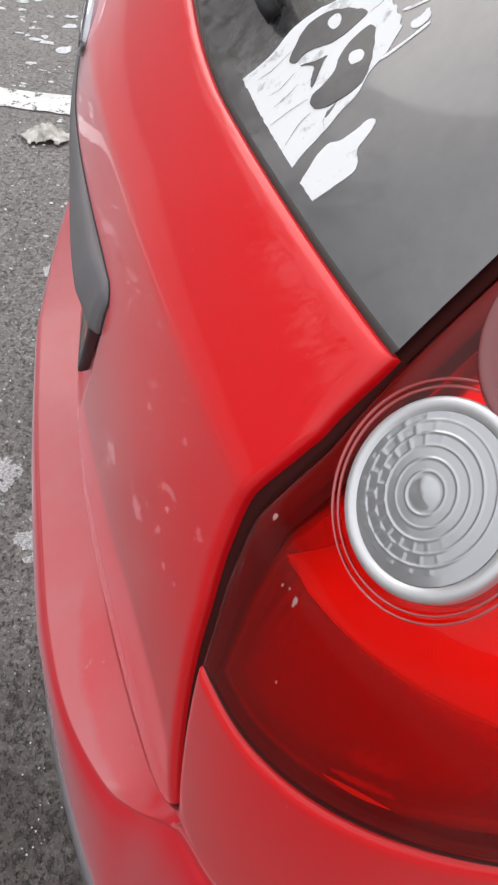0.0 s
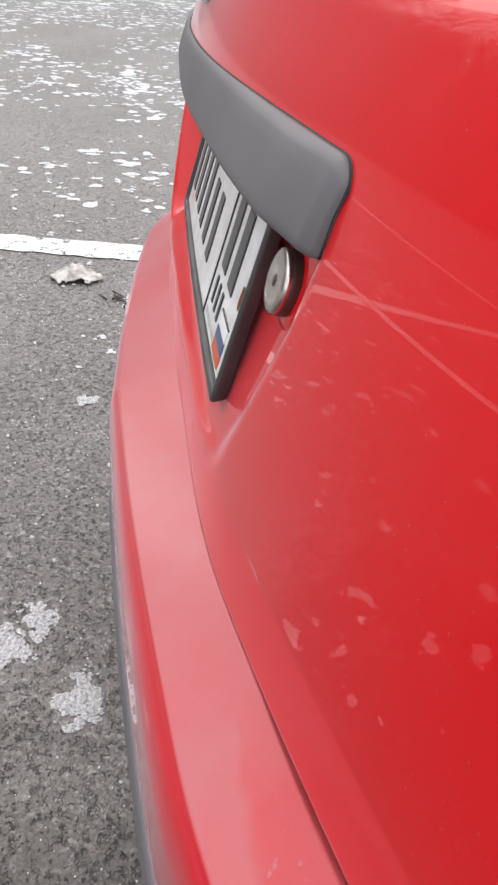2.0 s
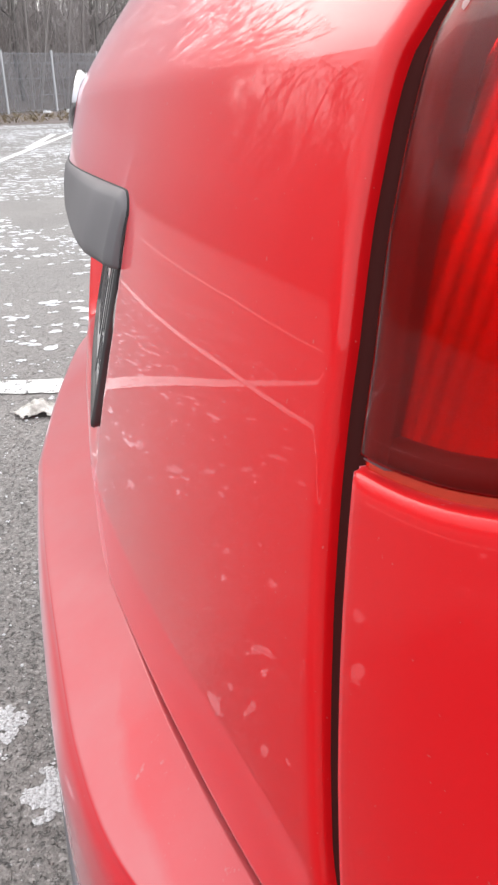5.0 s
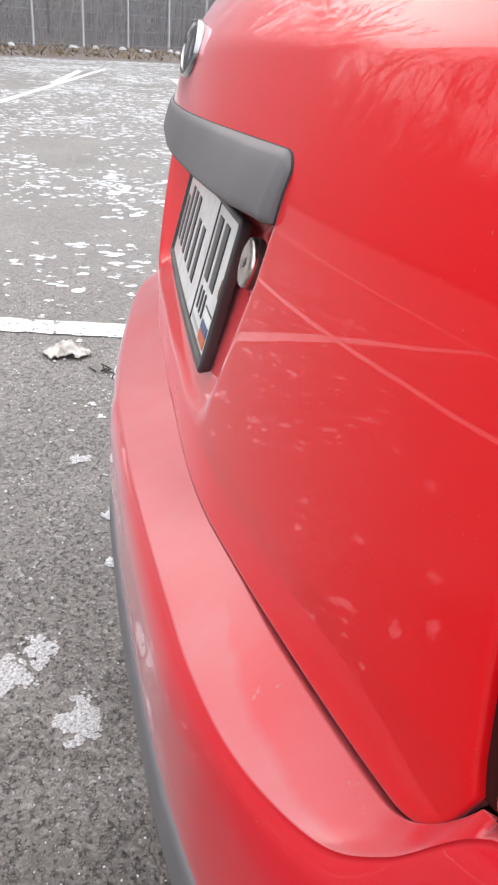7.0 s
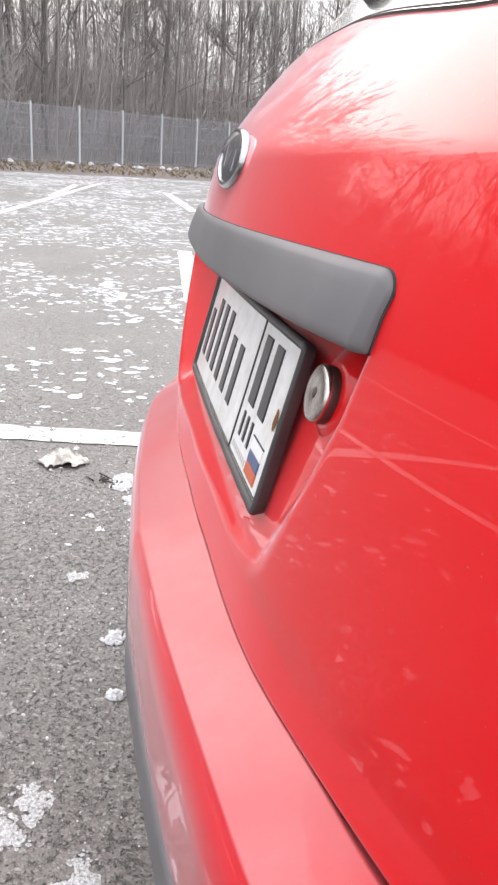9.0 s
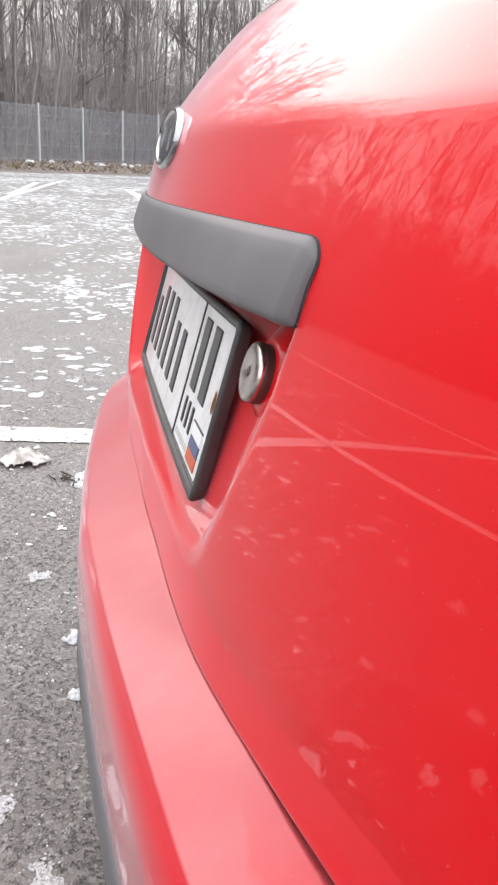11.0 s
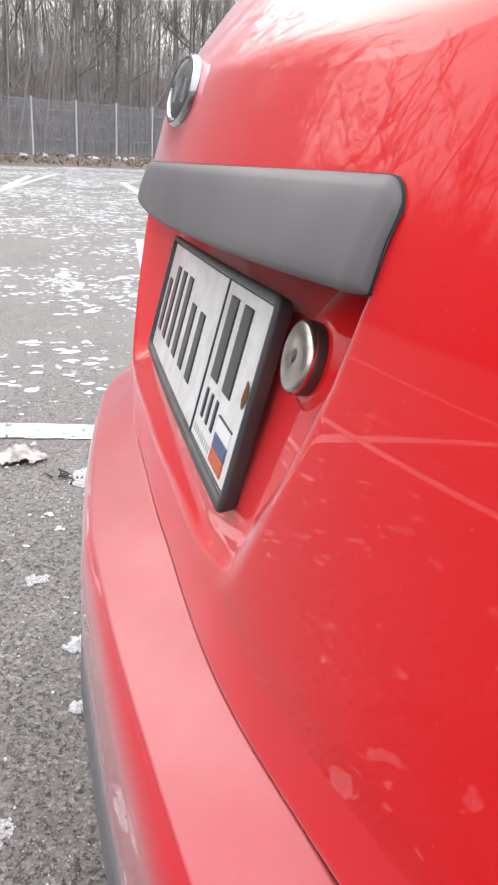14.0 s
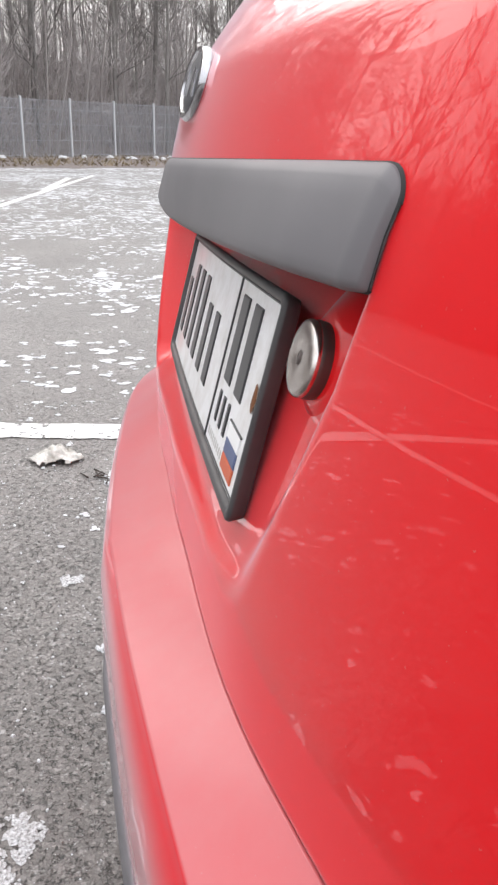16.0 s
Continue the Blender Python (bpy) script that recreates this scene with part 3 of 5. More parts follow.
def build_shut_line_shade():
    """Strips added in the gap between the tailgate and the corner panels and lamps, coloured as its shade."""
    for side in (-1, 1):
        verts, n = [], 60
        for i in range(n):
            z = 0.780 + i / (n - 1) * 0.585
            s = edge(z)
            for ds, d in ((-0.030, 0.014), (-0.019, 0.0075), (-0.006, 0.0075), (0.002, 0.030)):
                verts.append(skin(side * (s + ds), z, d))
        mesh_object("shut_line_shade_strip", verts, grid_faces(n, 4, flip=side > 0), SEAL_SHADE, car, "seal strip added in the tailgate gap, coloured dark as its shade")


build_shut_line_shade()


def build_bumper():
    rim = [(0, -0.070, 0.685), (0.2, -0.058, 0.685), (0.4, -0.038, 0.685), (0.5, -0.024, 0.685), (0.575, -0.004, 0.687), (0.638, 0.029, 0.696), (0.670, 0.055, 0.723), (0.704, 0.085, 0.777), (0.748, 0.112, 0.783), (0.80, 0.172, 0.78), (0.832, 0.26, 0.775), (0.838, 0.38, 0.77)]
    foot = [(0, -0.076), (0.21, -0.065), (0.41, -0.0465), (0.52, -0.0295), (0.61, -0.0065), (0.685, 0.019), (0.725, 0.042), (0.755, 0.062), (0.80, 0.10), (0.84, 0.17), (0.862, 0.27), (0.868, 0.40)]
    shelf_end = 7 / 11
    stations = [i / 110 for i in range(-110, 111)]

    def at(t):
        e, c = curve_through(rim, abs(t)), curve_through(foot, abs(t))
        d = curve_through(foot, min(1, abs(t) + 0.004)) - curve_through(foot, max(0, abs(t) - 0.004))
        if abs(t) < 0.004:
            d = np.array((1.0, 0.0))
        d /= np.linalg.norm(d)
        out = np.array((d[1], -d[0], 0.0))
        return e, np.array((*c, 0.535)), out

    def flipped(p, t):
        x = p[0] if t >= 0 else -p[0]
        return (x, p[1], p[2] + ROLL * (x - 0.6))
    verts = []
    for t in stations:
        e, c, out = at(t)
        col = []
        # lower skirt, then the face up to the rounded rim
        for z, o in ((0.24, -0.09), (0.30, -0.05), (0.40, -0.016), (0.46, -0.004), (0.535, 0.0)):
            col.append(np.array((c[0], c[1], z)) + out * o)
        # an upright face up to a knee, then a sloping band to the step
        away = np.array((c[0] - e[0], c[1] - e[1], 0.0))
        reach = float(np.linalg.norm(away))
        knee = e + away * min(1.0, 0.016 / reach) + out * 0.0004 + np.array((0, 0, -0.036))
        for f in (0.2, 0.4, 0.6, 0.8):
            col.append(c + (knee - c) * f + out * (0.002 * math.sin(math.pi * f)))
        for f in (0.0, 0.33, 0.67, 1.0):
            low, top = c + (knee - c) * 0.91, knee + (e - knee) * 0.42
            p = low * (1 - f) ** 2 + knee * 2 * f * (1 - f) + top * f * f
            col.append(p + out * 0.0012)
        col.append(e + out * 0.0015 + np.array((0, 0, -0.004)))
        col.append(e + out * -0.0015 + np.array((0, 0, -0.0008)))
        if abs(t) < shelf_end:
            s = curve_through(rim, abs(t))[0]
            g = skin(s, gate_bottom(s) - 0.004 + 0.0045 * smoothstep(0.50, 0.40, s), 0.001) - np.array((0, 0, ROLL * (s - 0.6)))
            g = g + np.array((0, -0.0014, 0.0)) * smoothstep(0.43, 0.53, s) * smoothstep(0.69, 0.64, s)
            deep = skin(s, gate_bottom(s) - 0.034, 0.030) - np.array((0, 0, ROLL * (s - 0.6)))
            lip = 0.005 * smoothstep(0.56, 0.64, s) * smoothstep(0.70, 0.665, s)
            for f in (0.03, 0.08, 0.2, 0.4, 0.6, 0.8, 0.97, 1.0):
                p = e + (g - e) * f
                p = p + np.array((0, 0, -lip * math.sin(math.pi * f)))
                col.append(p)
            col.append(deep)
        else:
            for f in (0.03, 0.08, 0.2, 0.4, 0.6, 0.8, 0.97, 1.0):
                col.append(e - out * 0.034 * f + np.array((0, 0, -0.002 * f)))
            col.append(e - out * 0.040 + np.array((0, 0, -0.02)))
        verts += [flipped(p, t) for p in col]
    m = len(verts) // len(stations)
    bumper = mesh_object("bumper", verts, grid_faces(len(stations), m, flip=True), RED_SHELF, car, "red painted rear bumper with a flat dusty top step")
    # unpainted rubbing strip along the face
    section = [(-0.006, 0.545), (0.0005, 0.545), (0.0035, 0.541), (0.0045, 0.532), (0.0045, 0.500), (0.0035, 0.480), (-0.001, 0.470), (-0.014, 0.468)]
    verts = []
    for t in stations:
        e, c, out = at(t)
        verts += [flipped(np.array((c[0], c[1], z)) + out * o, t) for o, z in section]
    mesh_object("bumper_strip", verts, grid_faces(len(stations), len(section)), GREY_PLASTIC, bumper, "grey unpainted plastic rubbing strip")


build_bumper()


def build_trim():
    """The grey plastic bar over the plate, with the grip under it."""
    n, half = 90, 0.400
    section = [(-0.006, 1.0250), (0.0042, 1.0250), (0.0062, 1.0246), (0.0108, 1.0202), (0.0120, 1.0186), (0.0140, 1.011), (0.0165, 1.000), (0.0187, 0.987), (0.0186, 0.9825), (0.0165, 0.9793), (0.010, 0.9780), (-0.055, 0.980)]
    verts = []
    ends = [-1.0 + d / half for d in (0.0, 0.0003, 0.0011, 0.0023, 0.0039, 0.0058, 0.0078, 0.0094, 0.0108, 0.0135)]
    rows = ends + list(np.linspace(-0.962, 0.962, n)) + [-f for f in ends[::-1]]
    for f in rows:
        d = (1 - abs(f)) * half
        e = 1 - math.sqrt(max(0.0, 1 - (1 - min(1.0, d / 0.0150)) ** 2))
        # the ends round off to the skin, the upper corners more than the lower ones
        k = (0.64 + 0.36 * smoothstep(0.965, 0.84, abs(f))) * (0.42 * smoothstep(0, 0.0011, d) + 0.58 * smoothstep(-0.003, 0.0112, d) - 0.025 * (d < 0.0001))
        upper, lower = 1 - 0.58 * e, 1 - 0.10 * e
        for o, z in section:
            lean = 0.006 * (1.025 - z) / 0.05
            x = f * (half - lean)
            zz = 1.0 + (z - 1.0) * (upper if z > 1.0 else lower)
            flat = 1 - 0.65 * smoothstep(0.37, 0.10, abs(x))
            verts.append(skin(x, zz, -(o if o < 0 else o * 0.80 * k * flat)))
    trim = mesh_object("handle_trim", verts, grid_faces(len(rows), len(section)), GREY_PLASTIC, car, "grey plastic grip bar above the number plate")
    # black strip added as the fine shadow line round the bar
    verts = []
    for f in np.r_[-1.0022, -1.0018, -1.001, -0.9995, -0.997, -0.992, -0.985, np.linspace(-0.975, 0.975, 166), 0.985, 0.992, 0.997, 0.9995, 1.001, 1.0018, 1.0022]:
        corner = 1 - math.sqrt(max(0.0, 1 - (1 - min(1.0, (1.0022 - abs(f)) * half / 0.0150)) ** 2))
        for z, d in ((1.0259, 0.003), (1.0257, -0.0012), (1.000, -0.0016), (0.9780, -0.0012), (0.9778, 0.003)):
            lean = 0.006 * (1.025 - z) / 0.05
            verts.append(skin(f * (half - lean), 1.0 + (z - 1.0) * (1 - (0.56 if z > 1 else 0.10) * corner), d))
    mesh_object("shadow_line", verts, grid_faces(180, 5), RUBBER, trim, "thin black strip added as a shadow line")
    return trim


build_trim()

TILT = math.atan(0.25)


SLANT = radians(3.2)


def on_plate(u, v, w):
    """A place on the number plate: u across, v up along it, w out of it."""
    v *= 1.036
    u, v = u * math.cos(SLANT) - v * math.sin(SLANT), u * math.sin(SLANT) + v * math.cos(SLANT)
    y = 0.0116 + 0.035 * u * u - 0.040 * (u - 0.262) + v * math.sin(TILT) - w * math.cos(TILT)
    return (u, y, 0.8658 + v * math.cos(TILT) + w * math.sin(TILT))


def rounded(w, h, r, n=5):
    pts = []
    for cx, cy, a0 in ((w - r, h - r, 0), (-w + r, h - r, 90), (-w + r, -h + r, 180), (w - r, -h + r, 270)):
        for i in range(n):
            a = radians(a0 + 90 * i / (n - 1))
            pts.append((cx + r * math.cos(a), cy + r * math.sin(a)))
    return pts


def along(pts, step):
    """The closed outline with points no further apart than step."""
    out = []
    for (x0, y0), (x1, y1) in zip(pts, pts[1:] + pts[:1]):
        k = max(1, int(math.hypot(x1 - x0, y1 - y0) / step))
        out += [(x0 + (x1 - x0) * i / k, y0 + (y1 - y0) * i / k) for i in range(k)]
    return out


def build_plate():
    # frame: outer and inner outline with a rounded section
    W, H = 0.2625, 0.0675
    verts, m = [], 0
    outer = along(rounded(W, H, 0.007), 0.02)
    def inset(p, d, low):
        x, y = p
        kx = (W - d) / W
        top, bottom = H - d, -(H - d - low)
        y2 = bottom + (y + H) / (2 * H) * (top - bottom)
        return (x * kx, y2)
    rings = [(0.003, 0, -0.011), (0.0006, 0, -0.003), (0.0012, 0, -0.0008), (0.003, 0, 0.0), (0.005, 0.0, 0.0), (0.0066, 0.0005, -0.0015), (0.0072, 0.0006, -0.006)]
    m = len(outer)
    for d, low, w in rings:
        verts += [on_plate(*inset(p, d, low), w) for p in outer]
    mesh_object("plate_frame", verts, grid_faces(len(rings), m, True), BLACK_PLASTIC, car, "black plastic number plate frame")
    # the plate itself, slightly bowed, with a raised black border line
    verts, nu = [], 41
    for j, v in enumerate(np.linspace(-0.0605, 0.0605, 7)):
        for i in range(nu):
            verts.append(on_plate((2 * i / (nu - 1) - 1) * 0.2550, v, -0.0045))
    plate = mesh_object("number_plate", verts, grid_faces(7, nu), PLATE_WHITE, car, "white number plate with dark characters and a small flag")

    def bar(name, u0, u1, v0, v1, mat, w=-0.0032, slope=0.0):
        """A raised block on the plate with softened edges."""
        cols = max(2, int((u1 - u0) / 0.02) + 2)
        us, vs = np.linspace(u0, u1, cols), (v0, v1)
        e = min(0.0012, (u1 - u0) * 0.25, (v1 - v0) * 0.25)
        verts = []
        for d, ww in ((0.0, -0.0046), (0.0, w - 0.0005), (e, w)):
            ring = [(u, v0 + d) for u in np.linspace(u0 + d, u1 - d, cols)] + [(u, v1 - d) for u in np.linspace(u1 - d, u0 + d, cols)]
            verts += [on_plate(u, v, ww) for u, v in ring]
        r = 2 * cols
        faces = grid_faces(3, r, True)
        top = 2 * r
        for i in range(cols - 1):
            faces.append((top + i, top + i + 1, top + r - 2 - i, top + r - 1 - i))
        mesh_object(name, verts, faces, mat, plate, smooth=False)
    for u in (-0.236, -0.186, -0.136, -0.086, -0.032, 0.020):
        tall = u in (-0.186, -0.136, -0.086)
        bar("character_bar", u + 0.006, u + 0.030, -0.036, 0.040 if tall else 0.022, PLATE_INK)
    for u in (0.126, 0.172):
        bar("character_bar", u + 0.004, u + 0.030, -0.010, 0.050, PLATE_INK)
    for u in (0.127, 0.147, 0.167):
        bar("character_bar", u + 0.003, u + 0.010, -0.040, -0.018, PLATE_INK)
    bar("dividing_line", 0.1075, 0.1105, -0.0590, 0.0595, PLATE_INK)
    for i, mat in enumerate((FLAG_WHITE, FLAG_BLUE, FLAG_RED)):
        bar("flag_stripe", 0.190, 0.230, -0.0345 - 0.0100 * i, -0.0247 - 0.0100 * i, mat)
    bar("flag_border", 0.1885, 0.2315, -0.0244, -0.0232, PLATE_INK)
    for u0, u1, v0, v1 in ((-0.2535, 0.2535, 0.0582, 0.0598), (-0.2535, 0.2535, -0.0594, -0.0578)):
        bar("border_line", u0, u1, v0, v1, PLATE_INK, -0.0040)
    for u0 in (-0.2540, 0.2524):
        bar("border_line", u0, u0 + 0.0016, -0.0575, 0.058, PLATE_INK, -0.0040)
    # faint small writing under the flag side, too worn to read
    for k in range(9):
        u = 0.118 + k * 0.0075
        bar("worn_bar", u, u + 0.0042, -0.0540, -0.0480, WORN_INK, -0.0040)
    # rusty spot and a drilled hole beside the flag
    bm = bmesh.new()
    ring = [bm.verts.new(on_plate(0.2365 + 0.0055 * (0.7 + 0.5 * random.random()) * math.cos(a), 0.003 + 0.009 * (0.7 + 0.5 * random.random()) * math.sin(a), -0.0038)) for a in np.linspace(0, math.tau, 15)[:-1]]
    mid = bm.verts.new(on_plate(0.2365, 0.003, -0.0028))
    for a, b in zip(ring, ring[1:] + ring[:1]):
        bm.faces.new((a, b, mid))
    part("rust_spot", bm, RUST, plate, "brown rust spot")


build_plate()


def lathe(name, rows, n, place, mat, parent, label=""):
    """Turn the profile rows (radius, height) round place's z axis; place is a matrix; radius may be an (x, y) pair."""
    verts = []
    for r, h in rows:
        rx, ry = r if isinstance(r, tuple) else (r, r)
        for i in range(n):
            a = math.tau * i / n
            verts.append(place @ Vector((rx * math.cos(a), ry * math.sin(a), h)))
    faces = grid_faces(len(rows), n, True)
    faces.append(tuple(range((len(rows) - 1) * n, len(rows) * n)))
    return mesh_object(name, verts, faces, mat, parent, label)


def facing(p, out, up=(0, 0, 1)):
    """A matrix at p whose z axis points along out."""
    z = Vector(out).normalized()
    x = Vector(up).cross(z).normalized()
    y = z.cross(x)
    m = Matrix((x, y, z)).transposed().to_4x4()
    m.translation = p
    return m


def build_lock():
    base = facing((0.3035, 0.0406, 0.9218), (0.03, -math.cos(TILT), math.sin(TILT)))
    lathe("lock_boss", [(0.048, -0.0180), (0.038, -0.0105), (0.0300, -0.0052), (0.0255, -0.0022), (0.022, -0.0008), (0.0, -0.0005)], 40, base, RED, car, "red pressed boss under the lock")
    lock = lathe("tailgate_lock", [(0.0196, -0.004), (0.0200, 0.0), (0.0203, 0.003), (0.0203, 0.0055), (0.0196, 0.0065), (0.0, 0.0068)], 40, base, LOCK_RING, car, "steel lock button on a black rubber ring")
    lathe("lock_cap", [(0.0196, 0.0050), (0.0203, 0.0058), (0.0202, 0.0074), (0.0195, 0.0088), (0.0180, 0.0096), (0.0150, 0.0102), (0.0060, 0.0103), (0.0046, 0.0099), (0.0, 0.0095)], 48, base, STEEL, lock, "worn steel cap")
    lathe("key_barrel", [((0.0024, 0.0040), 0.0090), ((0.0022, 0.0038), 0.0101), (0.0, 0.0102)], 24, base, LOCK_RING, lock, "dark key barrel")


build_lock()


def build_badge():
    p = skin(0, 1.080, 0.001)
    base = facing(p, (0, -1, 0.27)) @ Matrix.Rotation(radians(-1.7), 4, "Z")
    ring = [((0.0600, 0.0260), -0.020), ((0.0610, 0.0270), -0.002), ((0.0625, 0.0285), 0.0), ((0.0625, 0.0285), 0.003), ((0.0610, 0.0270), 0.0055), ((0.0585, 0.0250), 0.0065), ((0.0560, 0.0232), 0.0055), ((0.0548, 0.0222), 0.0035), ((0.0, 0.0), 0.0040)]
    badge = lathe("badge", ring, 64, base, CHROME, car, "oval chrome badge with a dark centre")
    lathe("badge_face", [((0.0547, 0.0221), 0.0036), ((0.052, 0.020), 0.0046), ((0.036, 0.013), 0.0054), ((0.0, 0.0), 0.0056)], 48, base, BADGE_DARK, badge, "dark enamel centre")
    for x, y, w, h, turn in ((-0.026, 0.0, 0.004, 0.022, 20), (0.003, 0.001, 0.0035, 0.024, -25), (0.026, -0.001, 0.004, 0.020, 15)):
        bm = bmesh.new()
        bmesh.ops.create_cube(bm, size=1, matrix=base @ Matrix.Translation((x, y, 0.0054)) @ Matrix.Rotation(radians(turn), 4, "Z") @ Matrix.Diagonal((w, h, 0.0012, 1)))
        part("badge_mark", bm, BADGE_MARK, badge, smooth=False)


build_badge()


def build_lamp(side):
    top = 1.36
    reach = SIDE + 0.08

    def where(a, b):
        z0 = lamp_low(a)
        z = z0 + b * (top - z0)
        s0 = edge(z) - 0.0015
        return side * (s0 + a * (reach - s0)), z
    def behind(a, b):
        z0 = lamp_low(a) - 0.03
        z = z0 + b * (top - z0)
        s0 = edge(z) - 0.006
        return side * (s0 + a * (reach - s0)), z
    def cells(s, z):
        """The bowl leans back towards its top and carries fine upright flutes."""
        return 0.0062 + 0.06 * max(0.0, z - 0.96) - 0.0003 * abs(math.sin(abs(s) * math.pi / 0.007))
    housing = panel("tail_lamp", behind, 150, 190, 0.3, 0.4, LAMP_DARK, car, "red tail lamp with a clear round reversing light", 0.03, cells)
    lens = panel("lens", where, 60, 70, 0.3, 0.4, LENS_RED, housing, "smooth red lens with small chips", 0.02)
    lens.visible_shadow = False
    # bright red ledge between the two chambers
    verts = []
    for i in range(31):
        s = 0.6815 + i / 30 * 0.17
        z = 1.0835 + 0.13 * (s - 0.6815) + 0.9 * max(0.0, s - 0.72) ** 2
        w = min(1.0, 0.02 + (s - 0.6815) / 0.02)
        for dz, d in ((-0.006, 0.0105), (0.0, 0.0040), (0.002, 0.0036), (0.020, 0.0065), (0.045, 0.0105)):
            verts.append(skin(side * s, z + (dz * w if dz > 0 else dz), d if dz > 0.01 or dz < 0 else d + 0.005 * (1 - w)))
    mesh_object("reflector", verts, grid_faces(31, 5, flip=side > 0), LAMP_RED, housing, "bright red reflector ledge")

    # glint low in the reflector bowl, added as a thin bright strip
    verts = []
    for i in range(15):
        f = i / 14
        s, z = 0.764 + 0.032 * f, 1.006 + 0.013 * f
        w = 0.0002 + 0.0022 * math.sin(math.pi * f)
        for dz, d in ((-w, 0.0062), (-w * 0.5, 0.0060), (w * 0.5, 0.0060), (w, 0.0062)):
            verts.append(skin(side * s, z + dz, d))
    mesh_object("glint_strip", verts, grid_faces(15, 4, flip=side > 0), LAMP_RED, housing, "thin bright red strip added as a glint")

    def border(name, run, across, label, flip):
        verts = []
        for i in range(61):
            for w, d in across:
                s, z = run(i / 60, w)
                verts.append(skin(s, z, d))
        mesh_object(name, verts, grid_faces(61, len(across), flip=flip), LAMP_SMOKE, housing, label)

    # dark smoked borders along the lens edges, with their inner walls
    def upright(f, w):
        s, z = where(0.0, f)
        return s + side * w, z

    def low(f, w):
        s, z = where(f, 0.0)
        return s, z + w
    border("smoked_edge", upright, ((0.0005, 0.006), (0.002, 0.0030), (0.0115, 0.0034), (0.0125, 0.0050), (0.0135, 0.012)), "smoked edge of the lamp", side > 0)
    border("smoked_edge", low, ((0.0005, 0.006), (0.0015, 0.0040), (0.0095, 0.0044), (0.0105, 0.0060), (0.0115, 0.010)), "smoked lower edge of the lamp", side < 0)
    # chips in the lens
    rnd = random.Random(5)
    for s, z, r in ((0.667, 1.094, 0.0013), (0.704, 1.081, 0.0016), (0.694, 1.079, 0.0008), (0.721, 1.036, 0.0007), (0.698, 1.082, 0.0007), (0.7045, 1.0785, 0.0010)):
        p, q = Vector(skin(side * s, z, -0.0002)), Vector(skin(side * s, z, 0.01))
        m = facing(p, p - q)
        bm = bmesh.new()
        ring = [bm.verts.new(m @ Vector((r * rnd.uniform(0.5, 1.2) * math.cos(k), 1.6 * r * rnd.uniform(0.5, 1.2) * math.sin(k), 0.0))) for k in np.linspace(0, math.tau, 12)[:-1]]
        mid = bm.verts.new(m @ Vector((0, 0, 0.0004)))
        for u, v in zip(ring, ring[1:] + ring[:1]):
            bm.faces.new((u, v, mid))
        part("lens_chip", bm, CHIP, lens, "pale chip in the lens")
    return housing


lamp = build_lamp(1)
build_lamp(-1)


def build_reversing_light(side):
    s, z = 0.701, 1.148
    p = Vector(skin(side * s, z))
    q = Vector(skin(side * s, z, 0.01))
    base = facing(p, p - q)
    r = 0.0365
    ring = lathe("reversing_light", [(r + 0.004, -0.012), (r + 0.0037, 0.0), (r + 0.0028, 0.0016), (r + 0.001, 0.0022), (r - 0.0015, 0.0016), (r - 0.004, -0.002), (0.0, -0.006)], 64, base, LAMP_SILVER, car, "clear round reversing light with a ribbed lens")
    # ribbed clear lens: concentric waves broken by radial prisms, and a boss in the middle
    verts, nr, na = [], 96, 200
    for i in range(nr + 1):
        f = i / nr
        rr = (r - 0.0030) * (1 - f) + 0.0004
        for k in range(na):
            a = math.tau * k / na
            inner = 0.5 - 0.5 * side * math.cos(a - 0.8 * side)
            h = 0.0022 * (1 - (1 - f) ** 2) + 0.0008
            # crisp ring ridges, a little off centre
            q = rr * (1 + 0.06 * math.cos(a + 0.6))
            for ridge in (0.0085, 0.0135, 0.0185, 0.0235, 0.0285):
                h += 0.00050 * math.exp(-((q - ridge) / 0.0005) ** 2) * (0.45 + 0.55 * math.sin(a * 0.5 + ridge * 300) ** 2)
            # fan of prisms on the side towards the tailgate, staggered from ring to ring
            if 0.0185 < q < 0.0315:
                band = int((q - 0.0185) / 0.005)
                h += 0.00060 * inner ** 2 * math.exp(-(math.sin(10 * a + band * 1.6) / 0.35) ** 2) * min(1.0, 2.5 * math.sin(math.pi * min(1.0, max(0.0, (q - 0.0185) / 0.005 - band))))
            if q < 0.0065:
                h += 0.0016 * math.cos(q / 0.0065 * math.pi / 2)
            verts.append(base @ Vector((rr * math.cos(a) - 0.0015 * f, rr * math.sin(a), h)))
    faces = grid_faces(nr + 1, na, True) + [tuple(range(nr * na, (nr + 1) * na))]
    mesh_object("ribbed_lens", verts, faces, LENS_RIB, ring, "silvery ribbed lens")
    # thin raised rings in the red lens round it
    for rr in (0.0445, 0.0475):
        verts = []
        for k in range(72):
            a = math.tau * k / 72
            for dr, h in ((-0.0006, -0.001), (0.0, 0.0006), (0.0006, -0.001)):
                verts.append(base @ Vector(((rr + dr) * math.cos(a), (rr + dr) * math.sin(a), h - 0.6 * (rr * math.sin(a)) ** 2)))
        faces = [(3 * k + j, 3 * ((k + 1) % 72) + j, 3 * ((k + 1) % 72) + j + 1, 3 * k + j + 1) for k in range(72) for j in range(2)]
        mesh_object("lens_ring", verts, faces, LENS_EDGE, ring, "thin moulded ring in the red lens")


LENS_RIB = material("ribbed_clear_plastic", (0.40, 0.405, 0.415), 0.12, 0.6, 1.0)
for k in (1, -1):
    build_reversing_light(k)


